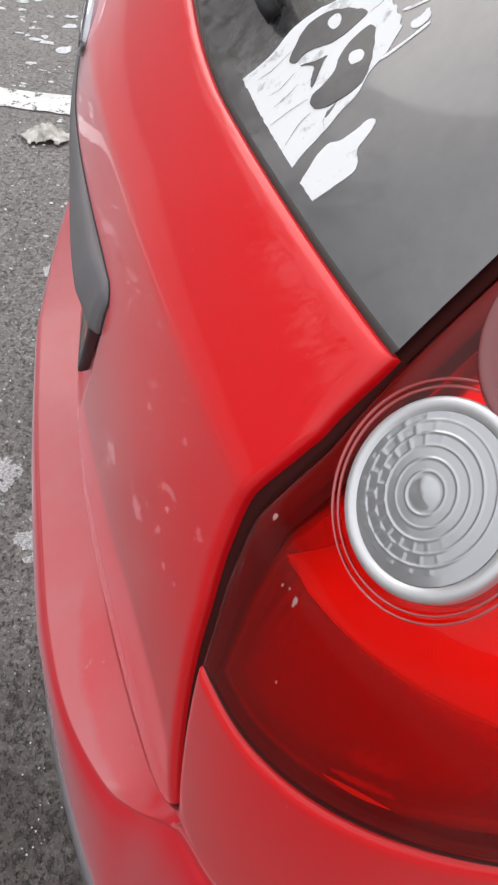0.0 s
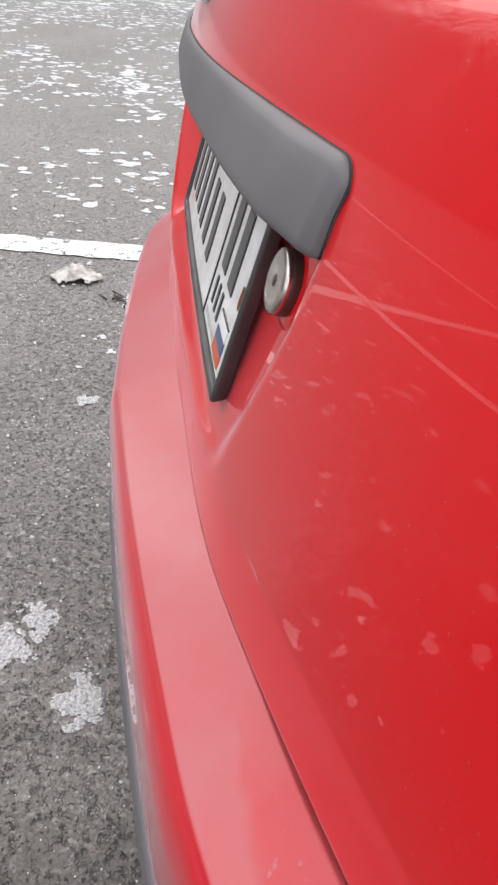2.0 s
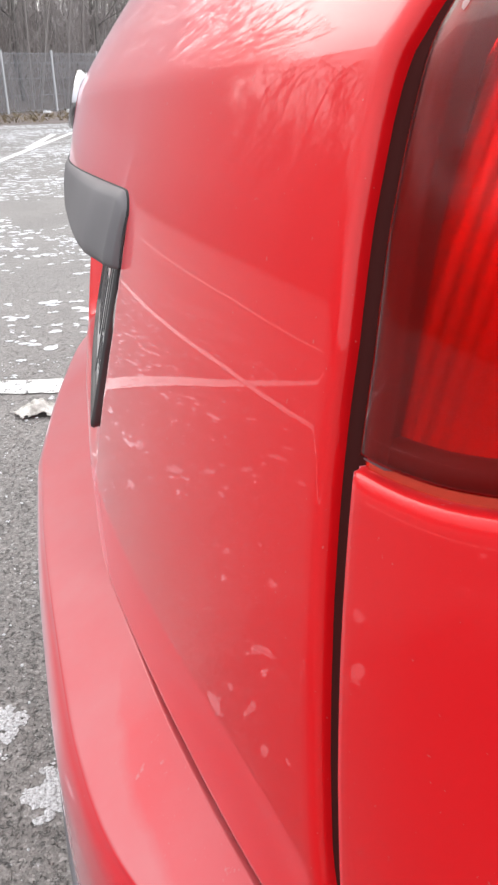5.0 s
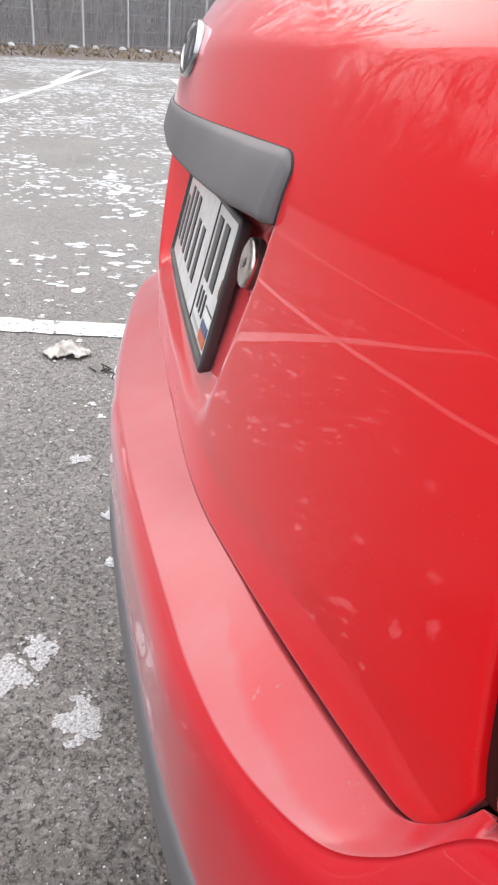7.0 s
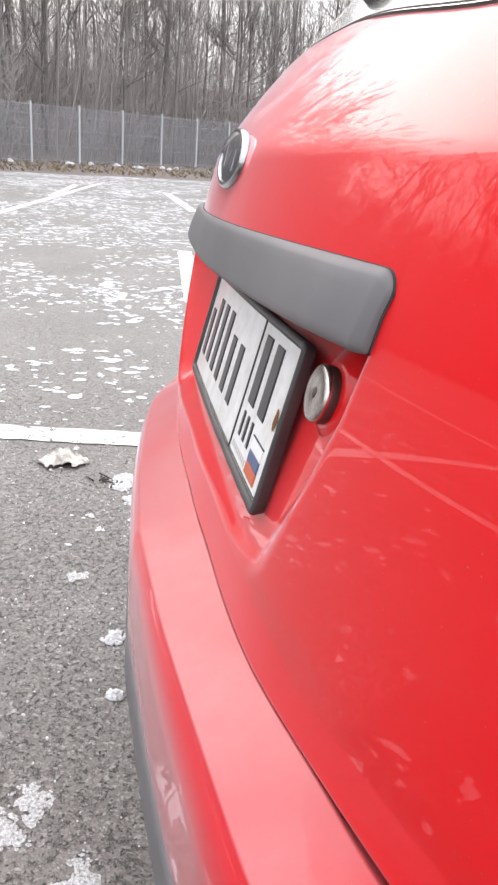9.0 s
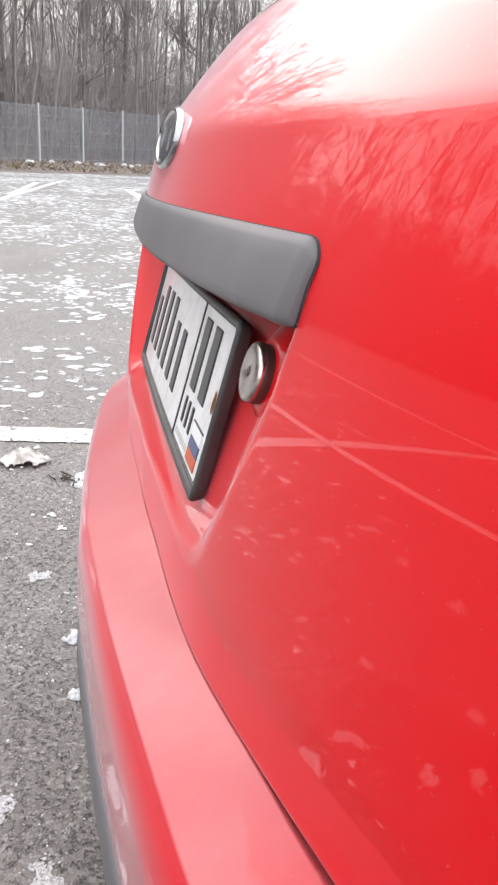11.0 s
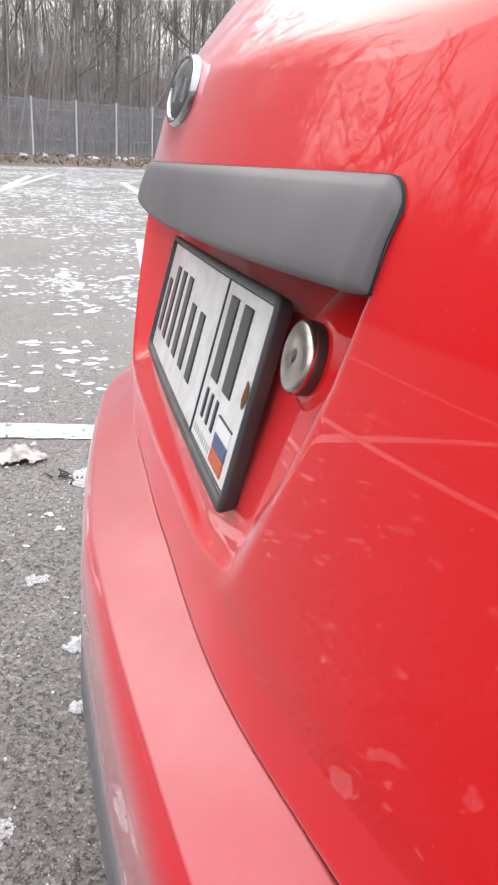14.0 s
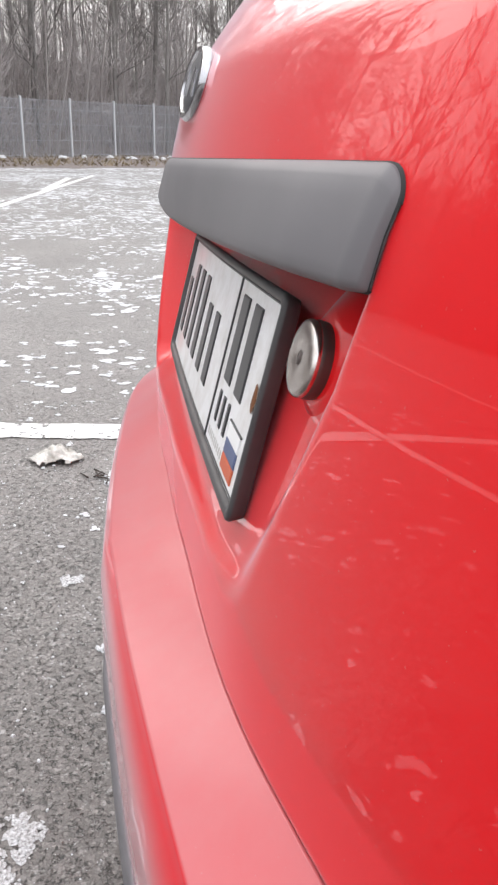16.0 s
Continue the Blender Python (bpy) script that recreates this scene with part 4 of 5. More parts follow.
def build_upper_light(side):
    p = Vector(skin(side * 0.684, 1.214))
    q = Vector(skin(side * 0.684, 1.214, 0.01))
    base = facing(p, p - q)
    light = lathe("brake_light", [(0.048, -0.010), (0.0475, 0.0010), (0.0465, 0.0018), (0.044, 0.0010), (0.041, 0.0006), (0.0, 0.0040)], 56, base, BRAKE_RED, car, "round red brake light lens")
    lathe("light_ring", [(0.038, 0.0000), (0.0375, 0.0022), (0.036, 0.0028), (0.034, 0.0024), (0.0, 0.0050)], 56, base, BRAKE_RED, light, "dark red inner lens")


for k in (1, -1):
    build_upper_light(k)


def build_wiper():
    """Rear wiper: a pivot cap at the foot of the glass and the arm lying along it."""
    p = Vector(skin(0.0, 1.245))
    out = p - Vector(skin(0.0, 1.245, 0.01))
    base = facing(p, out)
    wiper = lathe("rear_wiper", [(0.026, -0.002), (0.026, 0.010), (0.022, 0.020), (0.012, 0.024), (0.0, 0.025)], 32, base, BLACK_PLASTIC, car, "black rear wiper at the foot of the glass")
    verts, n = [], 25
    for i in range(n):
        f = i / (n - 1)
        s, z = 0.01 + 0.345 * f, 1.245 - 0.033 * f
        w = 0.009 - 0.005 * f
        for dz, d in ((-w, -0.006), (-w * 0.7, -0.016), (w * 0.7, -0.016), (w, -0.006)):
            verts.append(skin(s, z + dz, d))
    mesh_object("wiper_arm", verts, grid_faces(n, 4, True, flip=True) + [(0, 1, 2, 3), (n * 4 - 1, n * 4 - 2, n * 4 - 3, n * 4 - 4)], BLACK_PLASTIC, wiper)
    verts = []
    for i in range(n):
        f = i / (n - 1)
        s, z = 0.08 + 0.285 * f, 1.232 - 0.024 * f
        for dz, d in ((-0.004, -0.001), (-0.003, -0.012), (0.003, -0.012), (0.004, -0.001)):
            verts.append(skin(s, z + dz, d))
    mesh_object("wiper_blade", verts, grid_faces(n, 4, True, flip=True) + [(0, 1, 2, 3), (n * 4 - 1, n * 4 - 2, n * 4 - 3, n * 4 - 4)], RUBBER, wiper)


build_wiper()


def wheel(x, y):
    side = 1 if x > 0 else -1
    base = facing((x, y, 0.295), (side, 0, 0))
    w = lathe("wheel", [(0.19, -0.10), (0.27, -0.10), (0.293, -0.08), (0.295, 0.06), (0.280, 0.085), (0.20, 0.085), (0.195, 0.07)], 48, base, RUBBER, car, "black rubber tyre on a steel wheel")
    lathe("rim", [(0.195, 0.06), (0.19, 0.075), (0.16, 0.07), (0.10, 0.055), (0.06, 0.07), (0.0, 0.072)], 40, base, GREY_PLASTIC, w, "grey wheel rim")


for x in (-0.745, 0.745):
    for y in (0.78, 3.05):
        wheel(x, y)

# ---- sticker on the glass: plain white cut-vinyl shapes ----


def trimmed(points, sharp=()):
    """The outline with its corners rounded as a blade cuts them, but for the sharp ones."""
    for _ in range(2):
        out, n = [], len(points)
        for i, p in enumerate(points):
            if p in sharp:
                out.append(p)
                continue
            for q in (points[i - 1], points[(i + 1) % n]):
                d = math.dist(p, q)
                f = min(0.25, 0.0035 / max(d, 1e-6))
                out.append((p[0] + (q[0] - p[0]) * f, p[1] + (q[1] - p[1]) * f))
        points = out
    rough = []
    for i, p in enumerate(points):
        q = points[(i + 1) % len(points)]
        steps = max(1, int(math.dist(p, q) / 0.0025))
        for k in range(steps):
            x, y = p[0] + (q[0] - p[0]) * k / steps, p[1] + (q[1] - p[1]) * k / steps
            w = 0.0 if (x, y) in sharp else 0.0006
            rough.append((x + w * noise.noise((x * 260, y * 260, 0.0)), y + w * noise.noise((x * 260, y * 260, 7.0))))
    return rough


def vinyl(name, points, label, lift=-0.0004, mat=None, parent=None, sharp=()):
    """A flat vinyl shape on the window; points are s and z."""
    points = trimmed(points, sharp)
    bm = bmesh.new()
    low = [bm.verts.new(skin(s, z, 0.002 + lift * 0.2)) for s, z in points]
    high = [bm.verts.new(skin(s, z, 0.002 + lift)) for s, z in points]
    bm.faces.new(high)
    for i in range(len(points)):
        j = (i + 1) % len(points)
        bm.faces.new((low[i], low[j], high[j], high[i]))
    bmesh.ops.recalc_face_normals(bm, faces=bm.faces)
    return part(name, bm, mat or STICKER, parent or car, label, smooth=False)


# one white piece with two dark openings, a ragged far side, and loose strips beside it
WHOLE = [(0.387, 1.180), (0.392, 1.197), (0.385, 1.210), (0.389, 1.222), (0.397, 1.231), (0.415, 1.244), (0.435, 1.247), (0.444, 1.2445), (0.447, 1.246), (0.452, 1.243), (0.456, 1.2445), (0.462, 1.241), (0.464, 1.242), (0.469, 1.236), (0.474, 1.229), (0.475, 1.222), (0.484, 1.214), (0.485, 1.205), (0.489, 1.196), (0.491, 1.184), (0.494, 1.177), (0.445, 1.178)]
OPENINGS = [
    [(0.411, 1.201), (0.420, 1.203), (0.416, 1.209), (0.431, 1.220), (0.433, 1.231), (0.433, 1.238), (0.420, 1.235), (0.404, 1.229), (0.396, 1.221), (0.397, 1.213), (0.405, 1.207)],
    [(0.461, 1.197), (0.472, 1.199), (0.478, 1.210), (0.480, 1.217), (0.473, 1.223), (0.457, 1.232), (0.443, 1.236), (0.441, 1.229), (0.443, 1.220), (0.455, 1.212), (0.456, 1.206), (0.455, 1.201)],
    [(0.422, 1.2025), (0.434, 1.2115), (0.4365, 1.216), (0.4375, 1.212), (0.446, 1.2065), (0.451, 1.201), (0.442, 1.2045), (0.435, 1.2095)],
]
DOTS = [
    [(0.411, 1.223), (0.408, 1.225), (0.410, 1.2285), (0.417, 1.229), (0.422, 1.226), (0.420, 1.2225)],
    [(0.452, 1.220), (0.451, 1.2235), (0.455, 1.226), (0.460, 1.226), (0.464, 1.222), (0.460, 1.219)],
]
STRIPS = [
    [(0.452, 1.2455), (0.462, 1.254), (0.464, 1.254), (0.455, 1.2455)],
    [(0.473, 1.229), (0.476, 1.238), (0.477, 1.249), (0.479, 1.248), (0.478, 1.239), (0.475, 1.227)],
    [(0.466, 1.244), (0.469, 1.248), (0.467, 1.253), (0.476, 1.250), (0.475, 1.243)],
]
CRACKS = [
    [(0.4749, 1.1795), (0.4705, 1.186), (0.4680, 1.1905), (0.4683, 1.1960)],
    [(0.4253, 1.186), (0.4282, 1.192), (0.4264, 1.2005)],
    [(0.4497, 1.1795), (0.4524, 1.190), (0.4563, 1.1985)],
    [(0.4890, 1.1960), (0.4820, 1.1975), (0.4765, 1.2020)],
    [(0.4020, 1.1860), (0.4060, 1.1930), (0.4055, 1.2060)],
    [(0.4330, 1.2470), (0.4345, 1.2420), (0.4330, 1.2375)],
    [(0.4380, 1.1850), (0.4392, 1.1930), (0.4378, 1.1990)],
]
TAG = [(0.509, 1.176), (0.503, 1.184), (0.499, 1.191), (0.501, 1.196), (0.5045, 1.1975), (0.506, 1.204), (0.506, 1.211), (0.510, 1.2125), (0.513, 1.211), (0.516, 1.206), (0.519, 1.200), (0.528, 1.198), (0.531, 1.195), (0.529, 1.185), (0.527, 1.176)]
sticker = vinyl("sticker", WHOLE, "cracked white cut vinyl sticker on the glass", sharp=((0.387, 1.180), (0.494, 1.177)))
for outline in OPENINGS:
    vinyl("sticker_opening", outline, "dark opening in the sticker", -0.0006, GAP_GLASS, sticker)
for outline in DOTS:
    vinyl("sticker_dot", outline, "white cut vinyl dot", -0.0008, STICKER, sticker)
for line in CRACKS:
    bm = bmesh.new()
    rows = []
    for i, (u, v) in enumerate(line):
        w = 0.00013 if i in (0, len(line) - 1) else 0.00024
        rows.append([bm.verts.new(skin(u + k * w, v, 0.0014)) for k in (-1, 1)])
    for (a, b), (c, d) in zip(rows, rows[1:]):
        bm.faces.new((a, b, d, c))
    bmesh.ops.recalc_face_normals(bm, faces=bm.faces)
    part("sticker_crack", bm, GAP_GLASS, sticker, "fine dark crack in the vinyl", smooth=False)
for outline in STRIPS:
    vinyl("sticker_strip", outline, "loose white vinyl strip")
vinyl("small_sticker", TAG, "small white cut vinyl sticker", sharp=((0.509, 1.176), (0.527, 1.176)))


# ---- ground ----
RIM = [(-29.5, 20.0), (-22.6, -2.5), (-20.5, -9.0), (-12.0, -20.0), (-2.0, -25.0), (40.0, -28.0)]


def bearing(x, y):
    """Degrees round from the car's left side towards the open ground behind it."""
    return math.degrees(math.atan2(-y, -x))


def outside(x, y):
    """Metres beyond the edge of the car park towards the woods (negative inside)."""
    best = -99.0
    for (x0, y0), (x1, y1) in zip(RIM, RIM[1:]):
        n = math.hypot(x1 - x0, y1 - y0)
        best = max(best, ((x - x0) * (y1 - y0) - (y - y0) * (x1 - x0)) / n)
    return best


def ground_at(x, y):
    """Level verge behind the kerbless edge, then a wooded bank that climbs away."""
    d = outside(x, y) - 0.3
    if d <= 0:
        return 0.0
    fence = (x + 30.4) * -0.74 + (y + 2.5) * -0.673
    bank = max(0.0, min(d - 7.5, fence - 1.5 + max(0.0, -9.5 - y)))
    return 0.02 * smoothstep(0, 0.4, d) + (11.6 - 3.0 * smoothstep(-14, -4, y) - 3.2 * smoothstep(62, 80, bearing(x, y))) * (1 - math.exp(-0.040 * bank)) * smoothstep(0, 6, bank)


def build_ground():
    """One sheet to the horizon, level under the car park and gently rising under the woods."""
    near = np.r_[-600, -300, -150, np.arange(-90, 41, 1.25), 80, 150, 300, 600]
    n = len(near)
    verts = [(x, y, ground_at(x, y)) for y in near for x in near]
    return tagged(mesh_object("ground", verts, grid_faces(n, n), VERGE), "dry grass and leaf litter under the woods", "ground", kind="structure")


def build_car_park():
    verts, n = [], 61
    ys = np.linspace(-27.5, 40, n)
    for y in ys:
        x0 = -30.0
        while outside(x0, y) > 0 and x0 < 39:
            x0 += 0.05
        for k in range(21):
            verts.append((x0 + (40 - x0) * k / 20, y, 0.004))
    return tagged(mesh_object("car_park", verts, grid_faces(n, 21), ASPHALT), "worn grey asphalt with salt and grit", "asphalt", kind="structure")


def strip(name, p0, p1, width, z=0.008):
    """A painted line with frayed edges."""
    a, b = Vector((*p0, 0)), Vector((*p1, 0))
    d = (b - a).normalized()
    side = Vector((-d.y, d.x, 0))
    n = max(6, int((b - a).length / 0.03))
    verts = []
    for i in range(n + 1):
        p = a + (b - a) * (i / n)
        for k in (-1, -0.4, 0.4, 1):
            fray = (noise.noise((p.x * 14, p.y * 14, k)) * 0.010 + noise.noise((p.x * 50, p.y * 50, k)) * 0.006) if abs(k) == 1 else 0
            q = p + side * (k * width / 2 + fray)
            verts.append((q.x, q.y, z))
    return tagged(mesh_object(name, verts, grid_faces(n + 1, 4), ROAD_PAINT), "worn white painted parking line", "parking line", "parking lines", "structure")


build_ground()
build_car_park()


def row_point(a, b):
    """Car park axes: a along the bay rows, b along the bays, from the line beside the car."""
    return (-2.050 + 0.987 * a + 0.158 * b, -0.157 * a + 0.987 * b)


strip("parking_line", row_point(0, 3.0), row_point(0, -2.72), 0.15)
strip("parking_line", row_point(0, -2.88), row_point(0, -6.42), 0.13)
strip("parking_line", row_point(-17, -2.80), row_point(14, -2.80), 0.13)
strip("parking_line", row_point(-15, -6.5), row_point(14, -6.5), 0.13)
strip("parking_line", (-7.6, 0.76), (-4.9, 0.56), 0.14)
strip("parking_line", (-17.2, 1.30), (-12.6, 1.42), 0.16)
strip("parking_line", (-18.2, -0.62), (-14.4, -0.95), 0.15)


def flake(verts, faces, x, y, rx, ry, h, turn, base=0.006):
    """One thin lump of frozen snow with a ragged outline."""
    n = 7
    i0 = len(verts)
    ring = [random.uniform(0.55, 1.15) for _ in range(n)]
    for k, (f, z) in enumerate(((1.0, 0.0), (0.72, 1.0))):
        for j in range(n):
            a = math.tau * j / n
            u, v = rx * f * ring[j] * math.cos(a), ry * f * ring[j] * math.sin(a)
            verts.append((x + u * math.cos(turn) - v * math.sin(turn), y + u * math.sin(turn) + v * math.cos(turn), base + h * z))
    for j in range(n):
        k = (j + 1) % n
        faces.append((i0 + j, i0 + k, i0 + n + k, i0 + n + j))
    faces.append(tuple(i0 + n + j for j in range(n)))


def build_snow():
    verts, faces = [], []
    rnd = random.Random(7)
    count = 0
    while count < 14000:
        if count < 8500:
            x = -24 + 23 * rnd.random() ** 0.8
            y = rnd.gauss(-0.1, 0.62) * (1.2 + 0.16 * abs(x))
        else:
            x, y = rnd.uniform(-24, 6), rnd.uniform(-25, 5)
        if outside(x, y) > -0.2:
            continue
        d = math.hypot(x, y)
        keep = (0.10 if y > -0.6 else 0.45) if d < 2.2 else min(1.0, 0.22 + 0.035 * d)
        if noise.noise((x * 0.9, y * 0.9, 2.0)) < rnd.uniform(-0.5, 0.45) or rnd.random() > keep:
            continue
        if abs(x) < 0.95 and -0.08 < y < 4.2:
            continue
        count += 1
        size = 0.007 + 0.024 * rnd.random() ** 2 * (1 + 0.05 * d)
        if d < 2.5:
            size *= 0.4
        for _ in range(rnd.choice((1, 1, 2, 3))):
            flake(verts, faces, x + rnd.uniform(-1.5, 1.5) * size, y + rnd.uniform(-1.5, 1.5) * size, size * rnd.uniform(0.5, 1.2), size * rnd.uniform(0.6, 1.8), 0.0012 + 0.0022 * rnd.random(), rnd.uniform(-0.6, 0.6))
    # thicker scatter on the neighbouring bay behind the car
    count = 0
    while count < 620:
        x, y = rnd.uniform(-5.6, -1.5), rnd.uniform(-4.6, -0.75)
        if noise.noise((x * 1.6, y * 1.6, 5.0)) < rnd.uniform(-0.35, 0.4) or (x > -2.2 and rnd.random() < 0.6):
            continue
        count += 1
        size = 0.008 + 0.020 * rnd.random() ** 2
        for _ in range(rnd.choice((1, 2, 3))):
            flake(verts, faces, x + rnd.uniform(-1.5, 1.5) * size, y + rnd.uniform(-1.5, 1.5) * size, size * rnd.uniform(0.5, 1.2), size * rnd.uniform(0.6, 1.6), 0.0012 + 0.0022 * rnd.random(), rnd.uniform(-0.6, 0.6))
    tagged(mesh_object("snow_flecks", verts, faces, SNOW), "scattered thin flecks of frozen snow on the asphalt", "snow", kind="stuff")


def crust(name, x, y, rx, ry, turn, h, label, bend=0.0):
    """A patch of crusted snow broken into lumps."""
    verts, faces = [], []
    rnd = random.Random(int(1000 * x + 77 * y))
    seed = rnd.uniform(0, 50)
    for _ in range(int(160 + 60000 * rx * ry)):
        a, f = rnd.uniform(0, math.tau), rnd.random() ** 0.6 * 1.15
        u, v = rx * f * math.cos(a), ry * f * math.sin(a)
        if noise.noise((u * 38 + seed, v * 38, 1.0)) + 0.55 - 0.75 * f < rnd.uniform(-0.25, 0.25):
            continue
        v += bend * u * u / rx
        s = rnd.uniform(0.004, 0.015) * (1.25 - 0.7 * f) * min(1.0, 0.35 + max(rx, ry) / 0.07)
        flake(verts, faces, x + u * math.cos(turn) - v * math.sin(turn), y + u * math.sin(turn) + v * math.cos(turn), s, s * rnd.uniform(0.6, 1.3), h * (0.15 + 0.45 * rnd.random() * (1.2 - f)), rnd.uniform(0, 3), 0.005)
    ob = mesh_object(name, verts, faces, SNOW if h > 0.01 else SNOW_THIN)
    return tagged(ob, label, "snow patch", "snow patches")


build_snow()
for x, y, rx, ry, turn in ((-0.285, -0.225, 0.035, 0.028, 0.3), (-0.235, -0.285, 0.05, 0.04, 1.0), (-0.112, -0.140, 0.045, 0.035, 0.2), (-1.045, -0.165, 0.020, 0.026, 0.4)):
    crust("snow_patch", x, y, rx * 1.25, ry * 1.25, turn, 0.004, "thin crusted snow patch on the asphalt")
for k, (x, y, rx, ry, turn, bend) in enumerate((
        (-0.175, -0.850, 0.056, 0.020, -0.9, 0.55), (-0.120, -0.545, 0.046, 0.028, 0.4, 0.0), (-0.315, -0.475, 0.062, 0.030, 0.5, 0.3),
        (-0.040, -0.660, 0.030, 0.013, 1.1, 0.5), (-0.135, -0.640, 0.018, 0.010, 0.2, 0.0), (0.015, -0.955, 0.050, 0.026, 0.9, 0.2),
        (0.085, -1.090, 0.046, 0.024, 1.2, -0.3), (0.075, -0.600, 0.016, 0.010, 0.8, 0.0), (-0.640, -1.060, 0.030, 0.016, 1.3, 0.5),
        (-0.560, -0.990, 0.012, 0.008, 0.0, 0.0), (-0.600, -1.260, 0.020, 0.012, 0.6, 0.0), (-0.380, -1.140, 0.034, 0.020, 0.2, 0.0),
        (-1.000, -1.290, 0.030, 0.022, 0.5, 0.0), (-0.080, -1.330, 0.045, 0.026, 0.4, 0.0), (-0.560, -1.910, 0.060, 0.040, 0.8, 0.0),
        (-0.920, -1.950, 0.040, 0.030, 0.1, 0.0), (-1.500, -1.000, 0.070, 0.040, 0.9, 0.0), (-1.170, -0.760, 0.040, 0.026, 0.2, 0.0))):
    crust("snow_patch", x, y, rx, ry, turn, 0.0095, "hooked white patch of frozen snow on the asphalt" if bend > 0.52 else "ragged white patch of frozen snow on the asphalt", bend)
# a broken row of snow scraps behind the car
for x, y, rx, ry, turn in ((-1.25, -1.13, 0.040, 0.055, 0.4), (-1.20, -1.33, 0.022, 0.060, 0.1), (-1.24, -1.47, 0.030, 0.030, 0.9), (-1.15, -1.64, 0.028, 0.075, 0.2), (-1.23, -2.02, 0.040, 0.090, 0.3), (-1.18, -1.84, 0.020, 0.030, 0.0), (-1.32, -2.25, 0.030, 0.060, 0.5), (-1.04, -1.36, 0.022, 0.022, 0.3)):
    crust("snow_patch", x, y, rx, ry, turn, 0.0095, "scrap of frozen snow in a broken row on the asphalt")
for x, y, r in ((-0.762, -0.078, 0.026), (-0.556, -0.074, 0.022), (-1.50, -0.010, 0.035), (-1.66, -0.020, 0.055), (-1.60, -0.045, 0.030)):
    crust("snow_lump", x, y, r, r, 0.3, 0.02, "small white lump of snow on the asphalt")


for x, y, r in ((-30.5, -1.15, 0.12), (-30.9, -0.42, 0.07), (-31.6, 0.55, 0.09), (-30.7, 1.30, 0.13), (-31.9, 2.30, 0.07), (-32.0, 2.85, 0.08), (-29.6, -3.2, 0.09), (-30.3, 2.45, 0.07), (-33.0, 4.6, 0.10)):
    verts, n, off = [], 14, x * 3.1
    for f, h in ((1.0, -0.02), (0.92, 0.04), (0.68, 0.085), (0.35, 0.105)):
        for j in range(n):
            a = math.tau * j / n
            k = r * f * (1 + 0.35 * noise.noise((math.cos(a) * 2 + off, math.sin(a) * 2, 0.0)))
            verts.append((x + k * math.cos(a), y + 1.6 * k * math.sin(a), ground_at(x, y) + h * (0.8 + 0.4 * noise.noise((a, off, f)))))
    tagged(mesh_object("snow_lump", verts, grid_faces(4, n, True) + [tuple(range(3 * n, 4 * n))], SNOW), "old lump of snow on the grass verge", "snow patch", "snow patches")


def build_litter():
    """A crumpled piece of pale paper lying on the asphalt, and dark twigs beside it."""
    verts, n = [], 14
    for j in range(n):
        for i in range(n):
            u, v = i / (n - 1) - 0.5, j / (n - 1) - 0.5
            w = 0.5 * (1 - abs(2 * v)) + 0.5
            x = -1.825 + v * 0.11 + 0.05 * u * u
            y = -0.235 + u * 0.19 * w
            fold = abs(noise.noise((u * 5, v * 5, 3))) * 0.030 + 0.030 * math.exp(-(u * 4) ** 2 - (v * 3) ** 2)
            verts.append((x + 0.015 * noise.noise((u * 7, v * 7, 9)), y + 0.012 * noise.noise((u * 6, v * 8, 1)), 0.010 + max(0, fold)))
    ob = mesh_object("crumpled_paper", verts, grid_faces(n, n), PAPER)
    tagged(ob, "crumpled dirty pale paper lying on the asphalt", "litter")
    mod = ob.modifiers.new("thickness", "SOLIDIFY")
    mod.thickness = 0.002
    for x, y, k in ((-1.66, -0.115, 0.06), (-1.63, -0.06, 0.04)):
        bm = bmesh.new()
        for q in range(5):
            a = Vector((x + random.uniform(-0.03, 0.03), y + random.uniform(-0.035, 0.035), 0.010))
            m = look(a, a + Vector((random.uniform(-1.4, 1.4), random.uniform(-1, 1), 0.05)))
            bmesh.ops.create_cone(bm, cap_ends=True, segments=6, radius1=0.0035, radius2=0.0015, depth=k * random.uniform(0.4, 1.2), matrix=m)
        ob = part("twig", bm, DIRT, None)
        tagged(ob, "dark wet twigs and leaf bits on the asphalt", "twigs", "twigs")


build_litter()


def build_grit():
    """Grains of road salt and pale grit lying near the car."""
    verts, faces = [], []
    rnd = random.Random(21)
    count = 0
    while count < 6000:
        x, y = 0.5 - 2.9 * rnd.random() ** 1.2, rnd.uniform(-2.2, 0.4)
        if noise.noise((x * 3.1, y * 3.1, 5.0)) + 0.4 * noise.noise((x * 11, y * 11, 2.0)) < rnd.uniform(-0.5, 0.5):
            continue
        count += 1
        s = (0.0009 + 0.0036 * rnd.random() ** 3) * (1.0 if x < -0.3 else 0.6)
        flake(verts, faces, x, y, s, s * rnd.uniform(0.5, 1.4), s * 0.6, rnd.uniform(0, 3), 0.004)
    tagged(mesh_object("salt_grit", verts, faces, SNOW), "grains of road salt and pale grit on the asphalt", "grit", kind="stuff")


build_grit()


